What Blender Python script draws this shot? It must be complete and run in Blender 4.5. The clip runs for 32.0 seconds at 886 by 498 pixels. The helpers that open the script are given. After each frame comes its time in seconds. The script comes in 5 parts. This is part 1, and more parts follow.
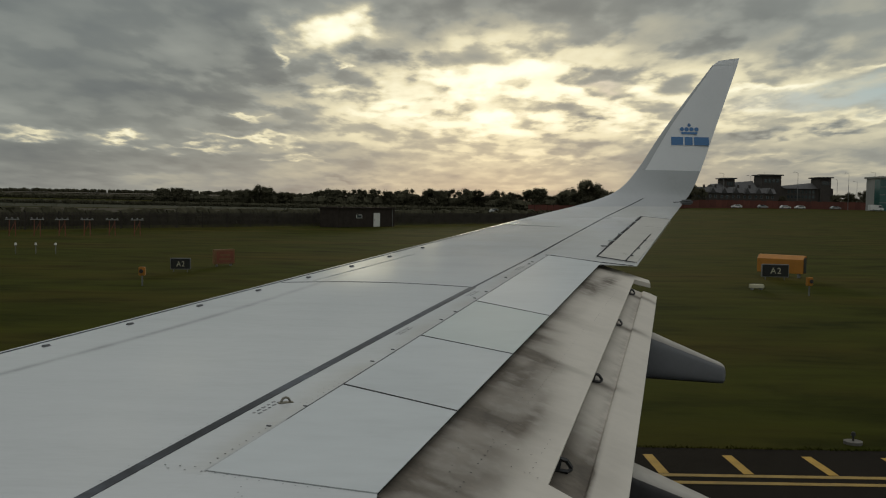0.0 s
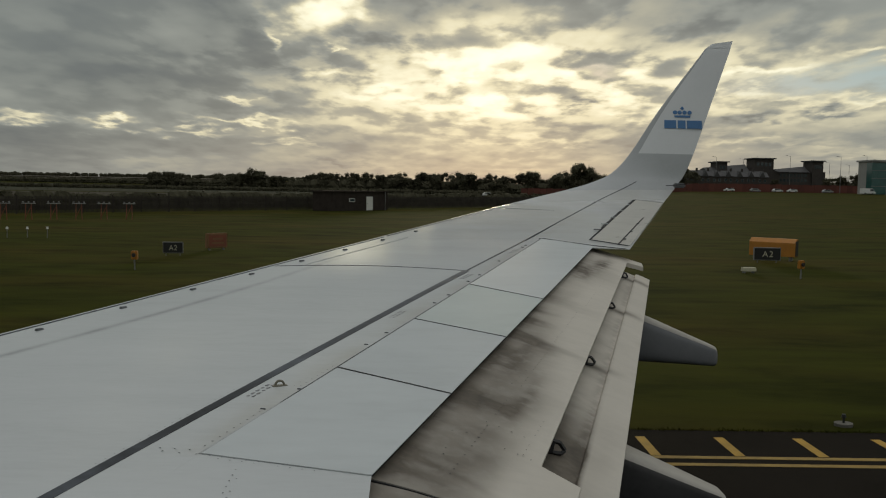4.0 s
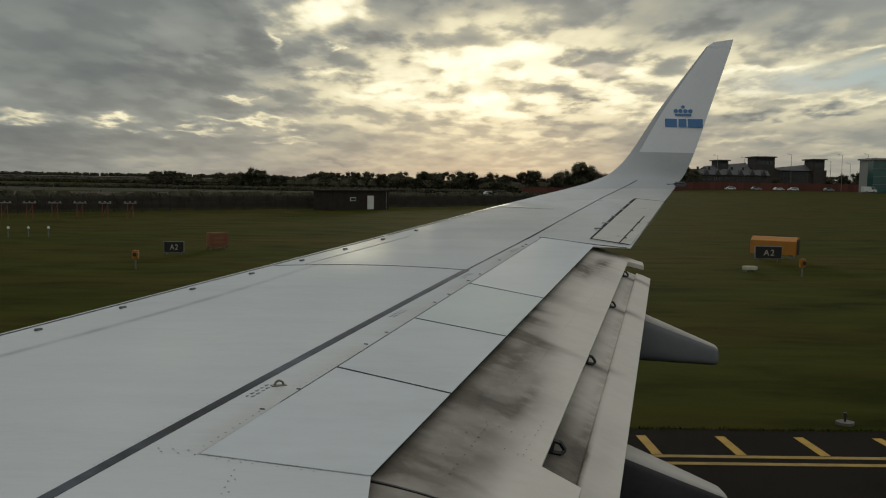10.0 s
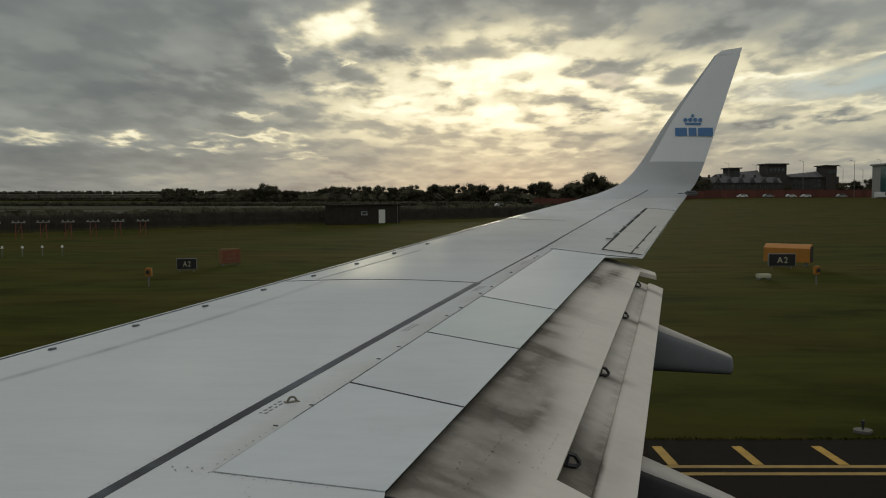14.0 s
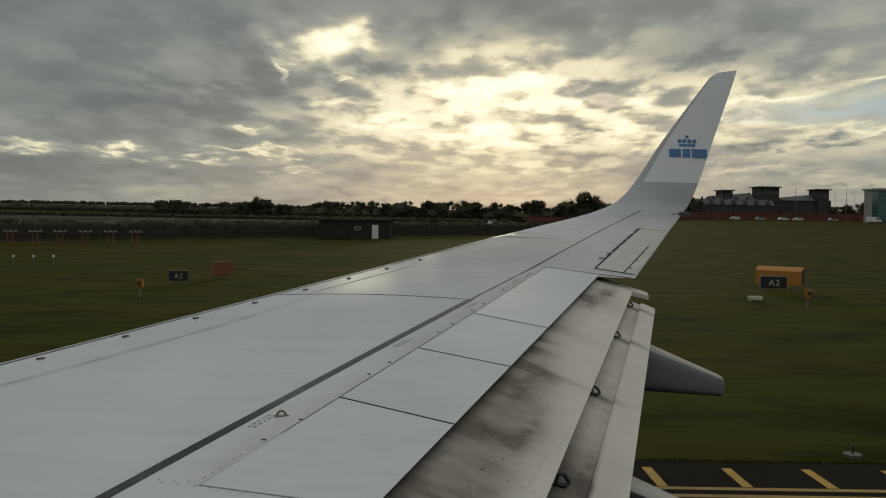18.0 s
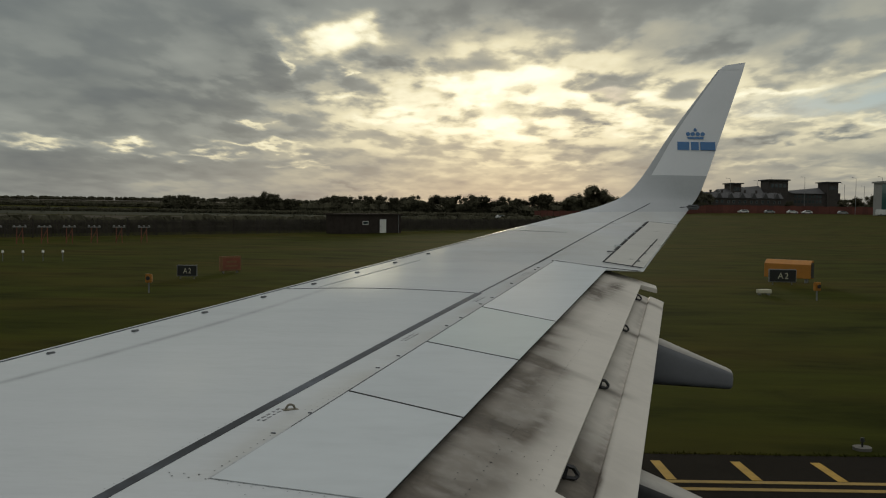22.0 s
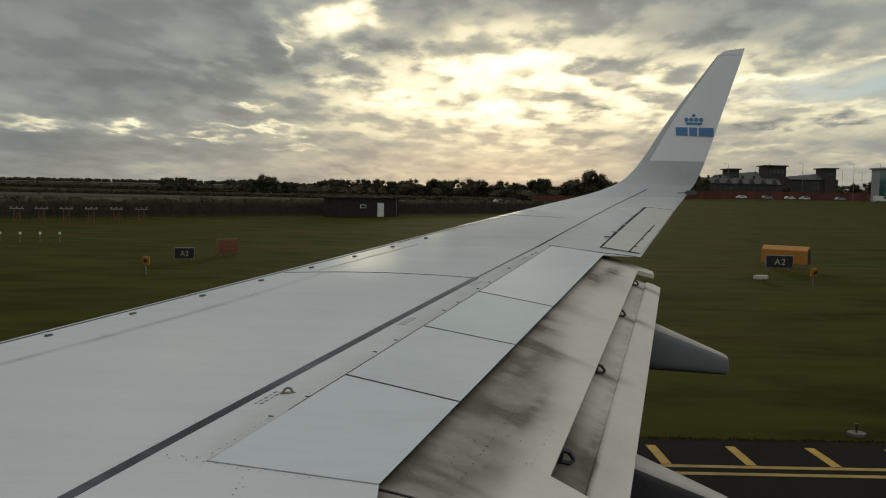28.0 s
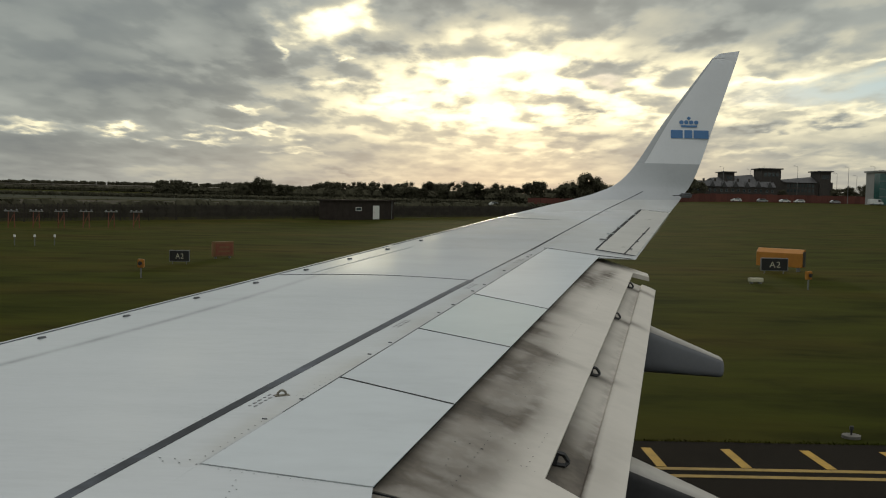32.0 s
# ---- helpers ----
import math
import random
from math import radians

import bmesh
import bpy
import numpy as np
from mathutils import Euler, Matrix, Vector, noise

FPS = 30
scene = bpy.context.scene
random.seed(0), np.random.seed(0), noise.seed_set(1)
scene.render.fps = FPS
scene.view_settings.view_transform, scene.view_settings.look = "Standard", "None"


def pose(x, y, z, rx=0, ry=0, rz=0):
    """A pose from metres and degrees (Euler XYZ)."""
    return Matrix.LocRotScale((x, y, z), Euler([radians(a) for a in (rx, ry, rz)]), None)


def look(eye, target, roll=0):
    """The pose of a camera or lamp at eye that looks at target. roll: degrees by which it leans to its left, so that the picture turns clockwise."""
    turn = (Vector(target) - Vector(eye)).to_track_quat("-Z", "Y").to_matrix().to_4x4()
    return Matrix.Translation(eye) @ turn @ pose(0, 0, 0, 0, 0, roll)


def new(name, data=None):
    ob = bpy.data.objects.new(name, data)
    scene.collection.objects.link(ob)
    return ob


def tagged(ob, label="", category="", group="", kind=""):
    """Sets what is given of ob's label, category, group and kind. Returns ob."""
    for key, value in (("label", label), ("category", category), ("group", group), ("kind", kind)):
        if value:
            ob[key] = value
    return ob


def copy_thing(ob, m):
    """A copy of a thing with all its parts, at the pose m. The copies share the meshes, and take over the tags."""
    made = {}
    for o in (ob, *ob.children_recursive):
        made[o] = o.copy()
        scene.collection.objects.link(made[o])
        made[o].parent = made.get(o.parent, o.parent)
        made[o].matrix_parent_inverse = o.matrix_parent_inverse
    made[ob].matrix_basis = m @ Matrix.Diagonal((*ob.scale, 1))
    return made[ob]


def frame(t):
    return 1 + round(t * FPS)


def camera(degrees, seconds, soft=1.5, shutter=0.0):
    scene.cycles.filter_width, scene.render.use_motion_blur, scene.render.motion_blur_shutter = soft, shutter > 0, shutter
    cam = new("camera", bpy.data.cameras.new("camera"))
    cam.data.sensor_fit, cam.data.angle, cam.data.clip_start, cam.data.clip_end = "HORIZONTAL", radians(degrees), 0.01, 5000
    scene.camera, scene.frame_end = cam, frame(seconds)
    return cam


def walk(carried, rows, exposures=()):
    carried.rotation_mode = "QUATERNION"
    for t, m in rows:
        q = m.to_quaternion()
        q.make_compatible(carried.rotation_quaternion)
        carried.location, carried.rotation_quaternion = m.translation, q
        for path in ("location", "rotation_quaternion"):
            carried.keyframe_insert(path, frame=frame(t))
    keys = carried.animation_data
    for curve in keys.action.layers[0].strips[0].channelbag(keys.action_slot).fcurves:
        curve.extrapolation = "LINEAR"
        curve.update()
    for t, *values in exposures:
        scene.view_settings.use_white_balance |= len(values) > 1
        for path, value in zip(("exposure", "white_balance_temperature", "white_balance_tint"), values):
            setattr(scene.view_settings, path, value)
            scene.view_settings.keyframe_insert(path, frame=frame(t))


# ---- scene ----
EXPO = [(0.0, 0.0), (26.5, 0.0), (29.0, 0.25), (30.0, 0.25), (31.0, 0.30), (32.0, 0.41)]
# the camera at the cabin window; x aft, y outboard, z up
cam = camera(51.0, 32.0, soft=1.1)
PATH = [
    (0, -0.008, -0.010, 3.891, 87.081, -0.966, -0.003),
    (0.5, -0.006, -0.010, 3.904, 86.583, -1.051, 0.042),
    (1, -0.004, -0.005, 3.898, 86.529, -0.684, -0.024),
    (1.5, -0.016, -0.015, 3.902, 87.653, -0.027, 0.267),
    (2, -0.006, -0.012, 3.904, 87.403, 0.025, 0.078),
    (2.5, 0.001, -0.007, 3.922, 86.269, -0.311, -0.134),
    (3, -0.005, -0.001, 3.905, 86.505, 0.001, -0.096),
    (3.5, -0.013, -0.021, 3.889, 86.229, -0.441, -0.273),
    (5.5, -0.004, 0.021, 3.890, 85.976, -1.619, -0.659),
    (6, -0.009, 0.012, 3.897, 87.145, -1.523, -0.937),
    (6.5, -0.009, 0.025, 3.879, 86.910, -1.523, -0.739),
    (7, -0.011, 0.009, 3.885, 86.577, -1.459, -0.795),
    (7.5, 0.001, 0.013, 3.898, 86.542, -0.756, -0.646),
    (8, 0.000, 0.029, 3.887, 86.398, -0.593, -0.628),
    (8.5, -0.006, 0.011, 3.892, 86.008, -0.916, -0.646),
    (9, -0.005, 0.018, 3.893, 86.191, -0.739, -0.507),
    (9.5, -0.004, 0.012, 3.892, 86.064, -0.878, -0.384),
    (10, -0.003, 0.004, 3.890, 86.015, -0.854, -0.379),
    (10.5, 0.000, 0.007, 3.898, 85.909, -0.685, -0.269),
    (11, 0.000, 0.006, 3.894, 85.930, -0.632, -0.182),
    (11.5, -0.008, -0.003, 3.886, 86.095, -0.607, -0.117),
    (12, -0.003, 0.026, 3.890, 85.125, -0.953, -0.350),
    (12.5, -0.006, 0.000, 3.891, 85.996, -0.440, -0.220),
    (13, 0.000, 0.000, 3.900, 86.310, 0.000, 0.000),
    (13.5, 0.003, 0.007, 3.896, 86.646, 0.019, 0.263),
    (15.5, 0.004, 0.010, 3.898, 86.894, 0.301, 0.193),
    (16, 0.008, 0.028, 3.901, 86.430, -0.139, 0.035),
    (16.5, -0.004, 0.025, 3.891, 87.394, -0.803, -0.098),
    (17, 0.001, 0.011, 3.896, 87.267, -1.059, 0.110),
    (17.5, -0.005, 0.009, 3.896, 87.893, -0.945, 0.143),
    (18, 0.002, 0.018, 3.891, 87.820, -0.950, -0.100),
    (18.5, 0.000, 0.018, 3.889, 87.826, -0.928, -0.433),
    (19, -0.000, 0.003, 3.899, 87.576, -0.973, -0.525),
    (19.5, 0.003, 0.011, 3.897, 87.789, -0.955, -0.322),
    (20, 0.003, 0.010, 3.900, 87.793, -0.861, -0.360),
    (20.5, 0.001, 0.012, 3.896, 87.580, -0.607, 0.350),
    (21, 0.003, 0.016, 3.892, 87.198, -0.611, 0.111),
    (21.5, 0.001, 0.003, 3.903, 87.493, -0.578, 0.306),
    (22, 0.000, 0.018, 3.887, 87.455, -0.758, 0.379),
    (22.5, -0.000, 0.016, 3.894, 87.251, -0.771, 0.430),
    (23, 0.001, 0.006, 3.895, 87.534, -0.433, 0.592),
    (23.5, 0.005, 0.014, 3.894, 87.142, -0.443, 0.340),
    (24, 0.000, 0.004, 3.902, 87.011, -0.279, 0.333),
    (24.5, 0.001, 0.006, 3.897, 87.218, -0.244, 0.213),
    (25, -0.002, 0.005, 3.895, 87.363, -0.210, -0.050),
    (25.5, -0.002, 0.007, 3.897, 87.406, -0.413, -0.163),
    (27.5, -0.002, 0.009, 3.888, 86.808, -0.672, 0.245),
    (28, -0.001, 0.009, 3.893, 86.467, -1.095, 0.242),
    (28.5, -0.004, 0.012, 3.894, 86.625, -1.145, 0.281),
    (29, -0.001, 0.006, 3.893, 86.894, -1.072, 0.342),
    (29.5, -0.001, 0.020, 3.894, 85.910, -1.427, 0.005),
    (30, -0.004, 0.012, 3.901, 86.230, -1.221, -0.010),
    (30.5, -0.009, 0.026, 3.875, 86.243, -1.603, -0.292),
    (31, -0.008, 0.007, 3.899, 86.503, -1.617, -0.060),
    (31.5, 0.001, 0.005, 3.903, 87.566, -0.814, 0.468),
    (32, 0.005, 0.021, 3.888, 86.645, -1.125, -0.030),
]
walk(cam, [(t, pose(x, y, z, rx, ry, rz)) for t, x, y, z, rx, ry, rz in PATH], exposures=EXPO)

# ---- world and sun: broken evening cloud, the sun low behind it ----
SUN_AZ, SUN_EL = radians(4.0), radians(3.8)
world = bpy.data.worlds.new("sky")
scene.world = world
world.use_nodes = True
wt = world.node_tree
wt.nodes.clear()


def wire(tree, a, b):
    tree.links.new(a, b)


def math_node(tree, op, a, b=None, c=None):
    n = tree.nodes.new("ShaderNodeMath")
    n.operation = op
    for i, v in enumerate((a, b, c)):
        if v is None:
            continue
        if isinstance(v, (int, float)):
            n.inputs[i].default_value = v
        else:
            wire(tree, v, n.inputs[i])
    return n.outputs[0]


def combine(tree, x, y, z):
    n = tree.nodes.new("ShaderNodeCombineXYZ")
    for i, v in enumerate((x, y, z)):
        if isinstance(v, (int, float)):
            n.inputs[i].default_value = v
        else:
            wire(tree, v, n.inputs[i])
    return n.outputs[0]


def noise_node(tree, vec, scale, detail=6.0, rough=0.55, distort=0.0):
    n = tree.nodes.new("ShaderNodeTexNoise")
    n.inputs["Scale"].default_value = scale
    n.inputs["Detail"].default_value = detail
    n.inputs["Roughness"].default_value = rough
    n.inputs["Distortion"].default_value = distort
    wire(tree, vec, n.inputs["Vector"])
    return n.outputs["Fac"]


def ramp_node(tree, fac, stops, ease="LINEAR"):
    n = tree.nodes.new("ShaderNodeValToRGB")
    n.color_ramp.interpolation = ease
    el = n.color_ramp.elements
    while len(el) > 1:
        el.remove(el[-1])
    el[0].position, el[0].color = stops[0][0], (*stops[0][1], 1)
    for p, c in stops[1:]:
        e = el.new(p)
        e.color = (*c, 1)
    wire(tree, fac, n.inputs["Fac"])
    return n.outputs["Color"]


def mix_node(tree, fac, a, b, blend="MIX"):
    n = tree.nodes.new("ShaderNodeMix")
    n.data_type, n.blend_type = "RGBA", blend
    for v, s in ((fac, n.inputs[0]), (a, n.inputs[6]), (b, n.inputs[7])):
        if isinstance(v, (int, float)):
            s.default_value = v
        elif isinstance(v, tuple):
            s.default_value = (*v, 1) if len(v) == 3 else v
        else:
            wire(tree, v, s)
    return n.outputs[2]


def gauss(tree, a, e, a0, e0, wa, we):
    """A soft oval in the sky; its place and size in milliradians."""
    da = math_node(tree, "MULTIPLY_ADD", a, 1000 / wa, -a0 / wa)
    de = math_node(tree, "MULTIPLY_ADD", e, 1000 / we, -e0 / we)
    q = math_node(tree, "MULTIPLY_ADD", da, da, math_node(tree, "MULTIPLY", de, de))
    return math_node(tree, "EXPONENT", math_node(tree, "MULTIPLY", q, -1.0))


def build_sky():
    tree = wt
    tc = tree.nodes.new("ShaderNodeTexCoord")
    sep = tree.nodes.new("ShaderNodeSeparateXYZ")
    wire(tree, tc.outputs["Generated"], sep.inputs[0])
    az = math_node(tree, "ARCTAN2", sep.outputs[0], sep.outputs[1])
    el = math_node(tree, "ARCSINE", sep.outputs[2])
    # the cloud deck is a level sheet: its pattern shrinks and flattens towards the horizon
    depth = math_node(tree, "ADD", math_node(tree, "MAXIMUM", sep.outputs[2], 0.0), 0.15)
    u = math_node(tree, "DIVIDE", sep.outputs[0], depth)
    v = math_node(tree, "MULTIPLY", math_node(tree, "DIVIDE", sep.outputs[1], depth), 0.62)
    sheet = combine(tree, u, v, 0.3)
    bend = math_node(tree, "ADD", noise_node(tree, combine(tree, u, v, 5.1), 1.3, 3.0, 0.5), -0.5)
    bent = combine(tree, math_node(tree, "MULTIPLY_ADD", bend, 0.22, u), math_node(tree, "MULTIPLY_ADD", bend, -0.15, v), 2.6)
    bank = noise_node(tree, bent, 1.5, 4.0, 0.45)
    clump = noise_node(tree, bent, 6.0, 4.5, 0.48)
    wisp = noise_node(tree, combine(tree, math_node(tree, "MULTIPLY", u, 0.6), v, 8.8), 5.0, 4.0, 0.48)
    # ragged outlines: the place of every break is shaken along the sheet
    n1 = noise_node(tree, sheet, 6.5, 4.5, 0.5)
    n2 = noise_node(tree, combine(tree, u, v, 7.7), 6.5, 4.5, 0.5)
    az2 = math_node(tree, "MULTIPLY_ADD", math_node(tree, "ADD", n1, -0.5), 0.12, az)
    el2 = math_node(tree, "MULTIPLY_ADD", math_node(tree, "ADD", n2, -0.5), 0.045, el)
    # breaks and thick banks: azimuth, elevation, width, height in milliradians, strength in percent
    # those with elevation over 250 are out of view, added to shape wing reflections
    breaks_left = [(-414, 59, 33, 5, 34), (-334, 58, 21, 5, 42), (-260, 50, 26, 4, 28), (-203, 63, 43, 4, 32), (-159, 45, 23, 3, 18), (-206, 89, 22, 3, 26), (-103, 117, 32, 5, 26),
                   (-128, 176, 34, 19, 55), (-103, 186, 24, 11, 40), (-166, 149, 7, 13, 28), (-112, 148, 4, 4, 24), (-304, 121, 36, 7, 6), (-49, 97, 36, 5, 20), (-90, 272, 46, 15, 75), (-12, 258, 26, 9, 50)]
    breaks_mid = [(54, 109, 33, 24, 40), (48, 84, 61, 13, 22), (80, 143, 26, 10, 36), (5, 133, 26, 6, 24), (143, 120, 27, 7, 26), (175, 99, 30, 6, 26), (204, 122, 21, 6, 24),
                  (114, 50, 85, 5, 14), (225, 77, 36, 6, 18), (30, 20, 240, 17, 17), (53, 97, 164, 55, 17)]
    breaks_right = [(328, 120, 36, 4, 28), (434, 133, 32, 4, 26), (364, 91, 33, 5, 18), (309, 99, 21, 5, 20), (436, 89, 29, 4, 22), (338, 51, 79, 5, 14), (412, 38, 55, 6, 12), (320, 107, 207, 60, 18), (-60, 120, 120, 65, 12), (20, 160, 60, 30, 10), (170, 150, 130, 50, 6), (110, 176, 60, 18, 12)]
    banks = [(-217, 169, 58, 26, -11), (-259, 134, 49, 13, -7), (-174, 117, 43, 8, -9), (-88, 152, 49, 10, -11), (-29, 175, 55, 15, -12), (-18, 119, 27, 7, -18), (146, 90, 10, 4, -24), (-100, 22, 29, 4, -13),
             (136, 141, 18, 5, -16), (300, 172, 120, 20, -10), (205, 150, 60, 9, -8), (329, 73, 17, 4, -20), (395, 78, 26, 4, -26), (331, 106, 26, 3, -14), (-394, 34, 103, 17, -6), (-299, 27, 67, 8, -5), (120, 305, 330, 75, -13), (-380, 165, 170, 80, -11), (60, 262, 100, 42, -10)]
    light = math_node(tree, "MULTIPLY_ADD", bank, 0.42, -0.025)
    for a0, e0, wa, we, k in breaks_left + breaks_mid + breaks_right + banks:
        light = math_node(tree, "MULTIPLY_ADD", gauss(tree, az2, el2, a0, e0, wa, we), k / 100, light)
    # small clumps of cloud, strongest against the bright part of the sky
    zone = gauss(tree, az, el, 90, 110, 260, 75)
    low = tree.nodes.new("ShaderNodeMapRange")
    low.interpolation_type = "SMOOTHSTEP"
    wire(tree, el, low.inputs[0])
    for i, k in enumerate((0.015, 0.11, 0.3, 1.0)):
        low.inputs[i + 1].default_value = k
    strong = math_node(tree, "MULTIPLY", math_node(tree, "MULTIPLY_ADD", zone, 1.2, 0.12), low.outputs[0])
    puff = tree.nodes.new("ShaderNodeMapRange")
    puff.interpolation_type = "SMOOTHSTEP"
    wire(tree, clump, puff.inputs[0])
    for i, k in enumerate((0.39, 0.58, -0.105, 0.125)):
        puff.inputs[i + 1].default_value = k
    lumps = math_node(tree, "MULTIPLY_ADD", math_node(tree, "ADD", clump, -0.5), 0.4, puff.outputs[0])
    light = math_node(tree, "MULTIPLY_ADD", lumps, strong, light)
    light = math_node(tree, "MULTIPLY_ADD", math_node(tree, "ADD", wisp, -0.5), math_node(tree, "MULTIPLY_ADD", zone, 0.18, 0.09), light)
    cloud = ramp_node(tree, light, [(0.0, (0.135, 0.155, 0.16)), (0.10, (0.185, 0.205, 0.198)), (0.22, (0.28, 0.30, 0.276)), (0.34, (0.455, 0.445, 0.35)),
                                    (0.47, (0.78, 0.725, 0.505)), (0.62, (1.0, 0.95, 0.70)), (0.9, (1.2, 1.14, 0.90))])
    # clear sky in the gaps to the right of the sun
    sky = tree.nodes.new("ShaderNodeTexSky")
    sky.sky_type, sky.sun_disc, sky.sun_elevation, sky.sun_rotation = "NISHITA", False, SUN_EL, SUN_AZ
    sky_dim = mix_node(tree, 1.0, sky.outputs[0], (0.10, 0.10, 0.10), "MULTIPLY")
    gap = math_node(tree, "ADD", math_node(tree, "MULTIPLY", gauss(tree, az2, el2, 395, 105, 85, 10), 1.0), math_node(tree, "MULTIPLY", math_node(tree, "ADD", gauss(tree, az2, el2, 171, 123, 14, 5), gauss(tree, az2, el2, 460, 117, 60, 10)), 0.8))
    col = mix_node(tree, gap, cloud, mix_node(tree, 0.2, (0.29, 0.45, 0.52), sky_dim))
    col = mix_node(tree, 0.032, col, sky_dim)
    # thinner, brighter cloud overhead
    up = tree.nodes.new("ShaderNodeMapRange")
    up.interpolation_type = "SMOOTHSTEP"
    wire(tree, el, up.inputs[0])
    for i, k in enumerate((0.38, 1.0, 0.0, 1.0)):
        up.inputs[i + 1].default_value = k
    high = mix_node(tree, bank, (0.46, 0.47, 0.475), (0.73, 0.74, 0.725))
    col = mix_node(tree, up.outputs[0], col, high)
    bg = tree.nodes.new("ShaderNodeBackground")
    wire(tree, col, bg.inputs[0])
    bg.inputs[1].default_value = 1.0
    out = tree.nodes.new("ShaderNodeOutputWorld")
    wire(tree, bg.outputs[0], out.inputs[0])


build_sky()
sun = new("sun", bpy.data.lights.new("sun", "SUN"))
sun.data.energy, sun.data.angle, sun.data.color = 0.5, radians(10), (1.0, 0.86, 0.62)
sun.matrix_world = look((600 * math.sin(SUN_AZ), 600 * math.cos(SUN_AZ), 600 * math.tan(SUN_EL)), (0, 0, 0))


# ---- materials ----
def material(name, base, rough=0.6, metal=0.0, vary=0.15, scale=3.0, fine=40.0, bump=0.0, bump_scale=30.0, stretch=(1, 1, 1), turn=0.0, tint=None, gloss=0.5, rand=0.0, coat=0.0):
    m = bpy.data.materials.new(name)
    m.use_nodes = True
    t = m.node_tree
    b = t.nodes["Principled BSDF"]
    tc = t.nodes.new("ShaderNodeTexCoord")
    mp = t.nodes.new("ShaderNodeMapping")
    mp.inputs["Scale"].default_value = stretch
    mp.inputs["Rotation"].default_value = (0, 0, turn)
    wire(t, tc.outputs["Object"], mp.inputs["Vector"])
    v = mp.outputs[0]
    a = noise_node(t, v, scale, 5.0, 0.6)
    f = noise_node(t, v, fine, 4.0, 0.6)
    mixv = math_node(t, "ADD", math_node(t, "MULTIPLY", a, 0.65), math_node(t, "MULTIPLY", f, 0.35))
    dark = tuple(c * (1 - vary * 1.6) for c in base)
    light = tuple(min(1, c * (1 + vary)) for c in (tint or base))
    col = ramp_node(t, mixv, [(0.28, dark), (0.5, base), (0.72, light)])
    if rand:
        oi = t.nodes.new("ShaderNodeObjectInfo")
        k = math_node(t, "MULTIPLY_ADD", oi.outputs["Random"], rand, 1 - rand / 2)
        col = mix_node(t, 1.0, col, combine(t, k, k, k), "MULTIPLY")
    wire(t, col, b.inputs["Base Color"])
    r = math_node(t, "MULTIPLY_ADD", f, 0.16, rough - 0.08)
    wire(t, r, b.inputs["Roughness"])
    b.inputs["Metallic"].default_value = metal
    b.inputs["Specular IOR Level"].default_value = gloss
    if coat:
        b.inputs["Coat Weight"].default_value = coat
        b.inputs["Coat Roughness"].default_value = 0.12
    if bump:
        bn = t.nodes.new("ShaderNodeBump")
        bn.inputs["Strength"].default_value = bump
        bn.inputs["Distance"].default_value = 0.02
        wire(t, noise_node(t, v, bump_scale, 5.0, 0.6), bn.inputs["Height"])
        wire(t, bn.outputs[0], b.inputs["Normal"])
    return m


SPAN_TURN = math.atan(0.3277)
M_WING = material("wing_paint", (0.56, 0.58, 0.585), 0.40, bump=0.025, bump_scale=0.6, vary=0.06, scale=0.9, fine=14, stretch=(0.5, 2.5, 1), turn=SPAN_TURN, gloss=0.30)
M_PANEL = material("spoiler_paint", (0.545, 0.575, 0.58), 0.34, vary=0.07, scale=0.8, fine=5, stretch=(0.7, 2.0, 1), turn=SPAN_TURN, gloss=0.01, rand=0.06)
def patchy_gloss(m, low, high, scale):
    """Worn and clean patches of gloss in a paint."""
    t = m.node_tree
    tc = t.nodes.new("ShaderNodeTexCoord")
    n = noise_node(t, tc.outputs["Object"], scale, 4.0, 0.55)
    mr = t.nodes.new("ShaderNodeMapRange")
    wire(t, n, mr.inputs[0])
    for i, v in enumerate((0.38, 0.62, low, high)):
        mr.inputs[i + 1].default_value = v
    wire(t, mr.outputs[0], t.nodes["Principled BSDF"].inputs["Roughness"])


patchy_gloss(M_WING, 0.06, 0.11, 0.8)


def slat_soil(m):
    """A soft, blotchy soiled band where the slat meets the skin."""
    t = m.node_tree
    b = t.nodes["Principled BSDF"]
    clean = b.inputs["Base Color"].links[0].from_socket
    tc = t.nodes.new("ShaderNodeTexCoord")
    sep = t.nodes.new("ShaderNodeSeparateXYZ")
    wire(t, tc.outputs["Object"], sep.inputs[0])
    x, y = sep.outputs[0], sep.outputs[1]
    k = math_node(t, "MULTIPLY", math_node(t, "ADD", y, -4.35), 1 / 4.85)
    bow = math_node(t, "MULTIPLY", k, math_node(t, "SUBTRACT", 1.0, k))
    line = math_node(t, "ADD", math_node(t, "MULTIPLY_ADD", k, 2.68, -3.9), math_node(t, "MULTIPLY", bow, 0.708))
    d = math_node(t, "MULTIPLY", math_node(t, "SUBTRACT", x, line), 1 / 0.042)
    g = math_node(t, "EXPONENT", math_node(t, "MULTIPLY", math_node(t, "MULTIPLY", d, d), -1.0))
    n = noise_node(t, tc.outputs["Object"], 2.2, 5.0, 0.65)
    g = math_node(t, "MULTIPLY", g, math_node(t, "MULTIPLY_ADD", n, 1.5, -0.30))
    ends = t.nodes.new("ShaderNodeMapRange")
    ends.interpolation_type = "SMOOTHSTEP"
    wire(t, k, ends.inputs[0])
    for i, v in enumerate((0.72, 1.0, 1.0, 0.4)):
        ends.inputs[i + 1].default_value = v
    g = math_node(t, "MULTIPLY", g, ends.outputs[0])
    wire(t, mix_node(t, g, clean, (0.22, 0.225, 0.225)), b.inputs["Base Color"])


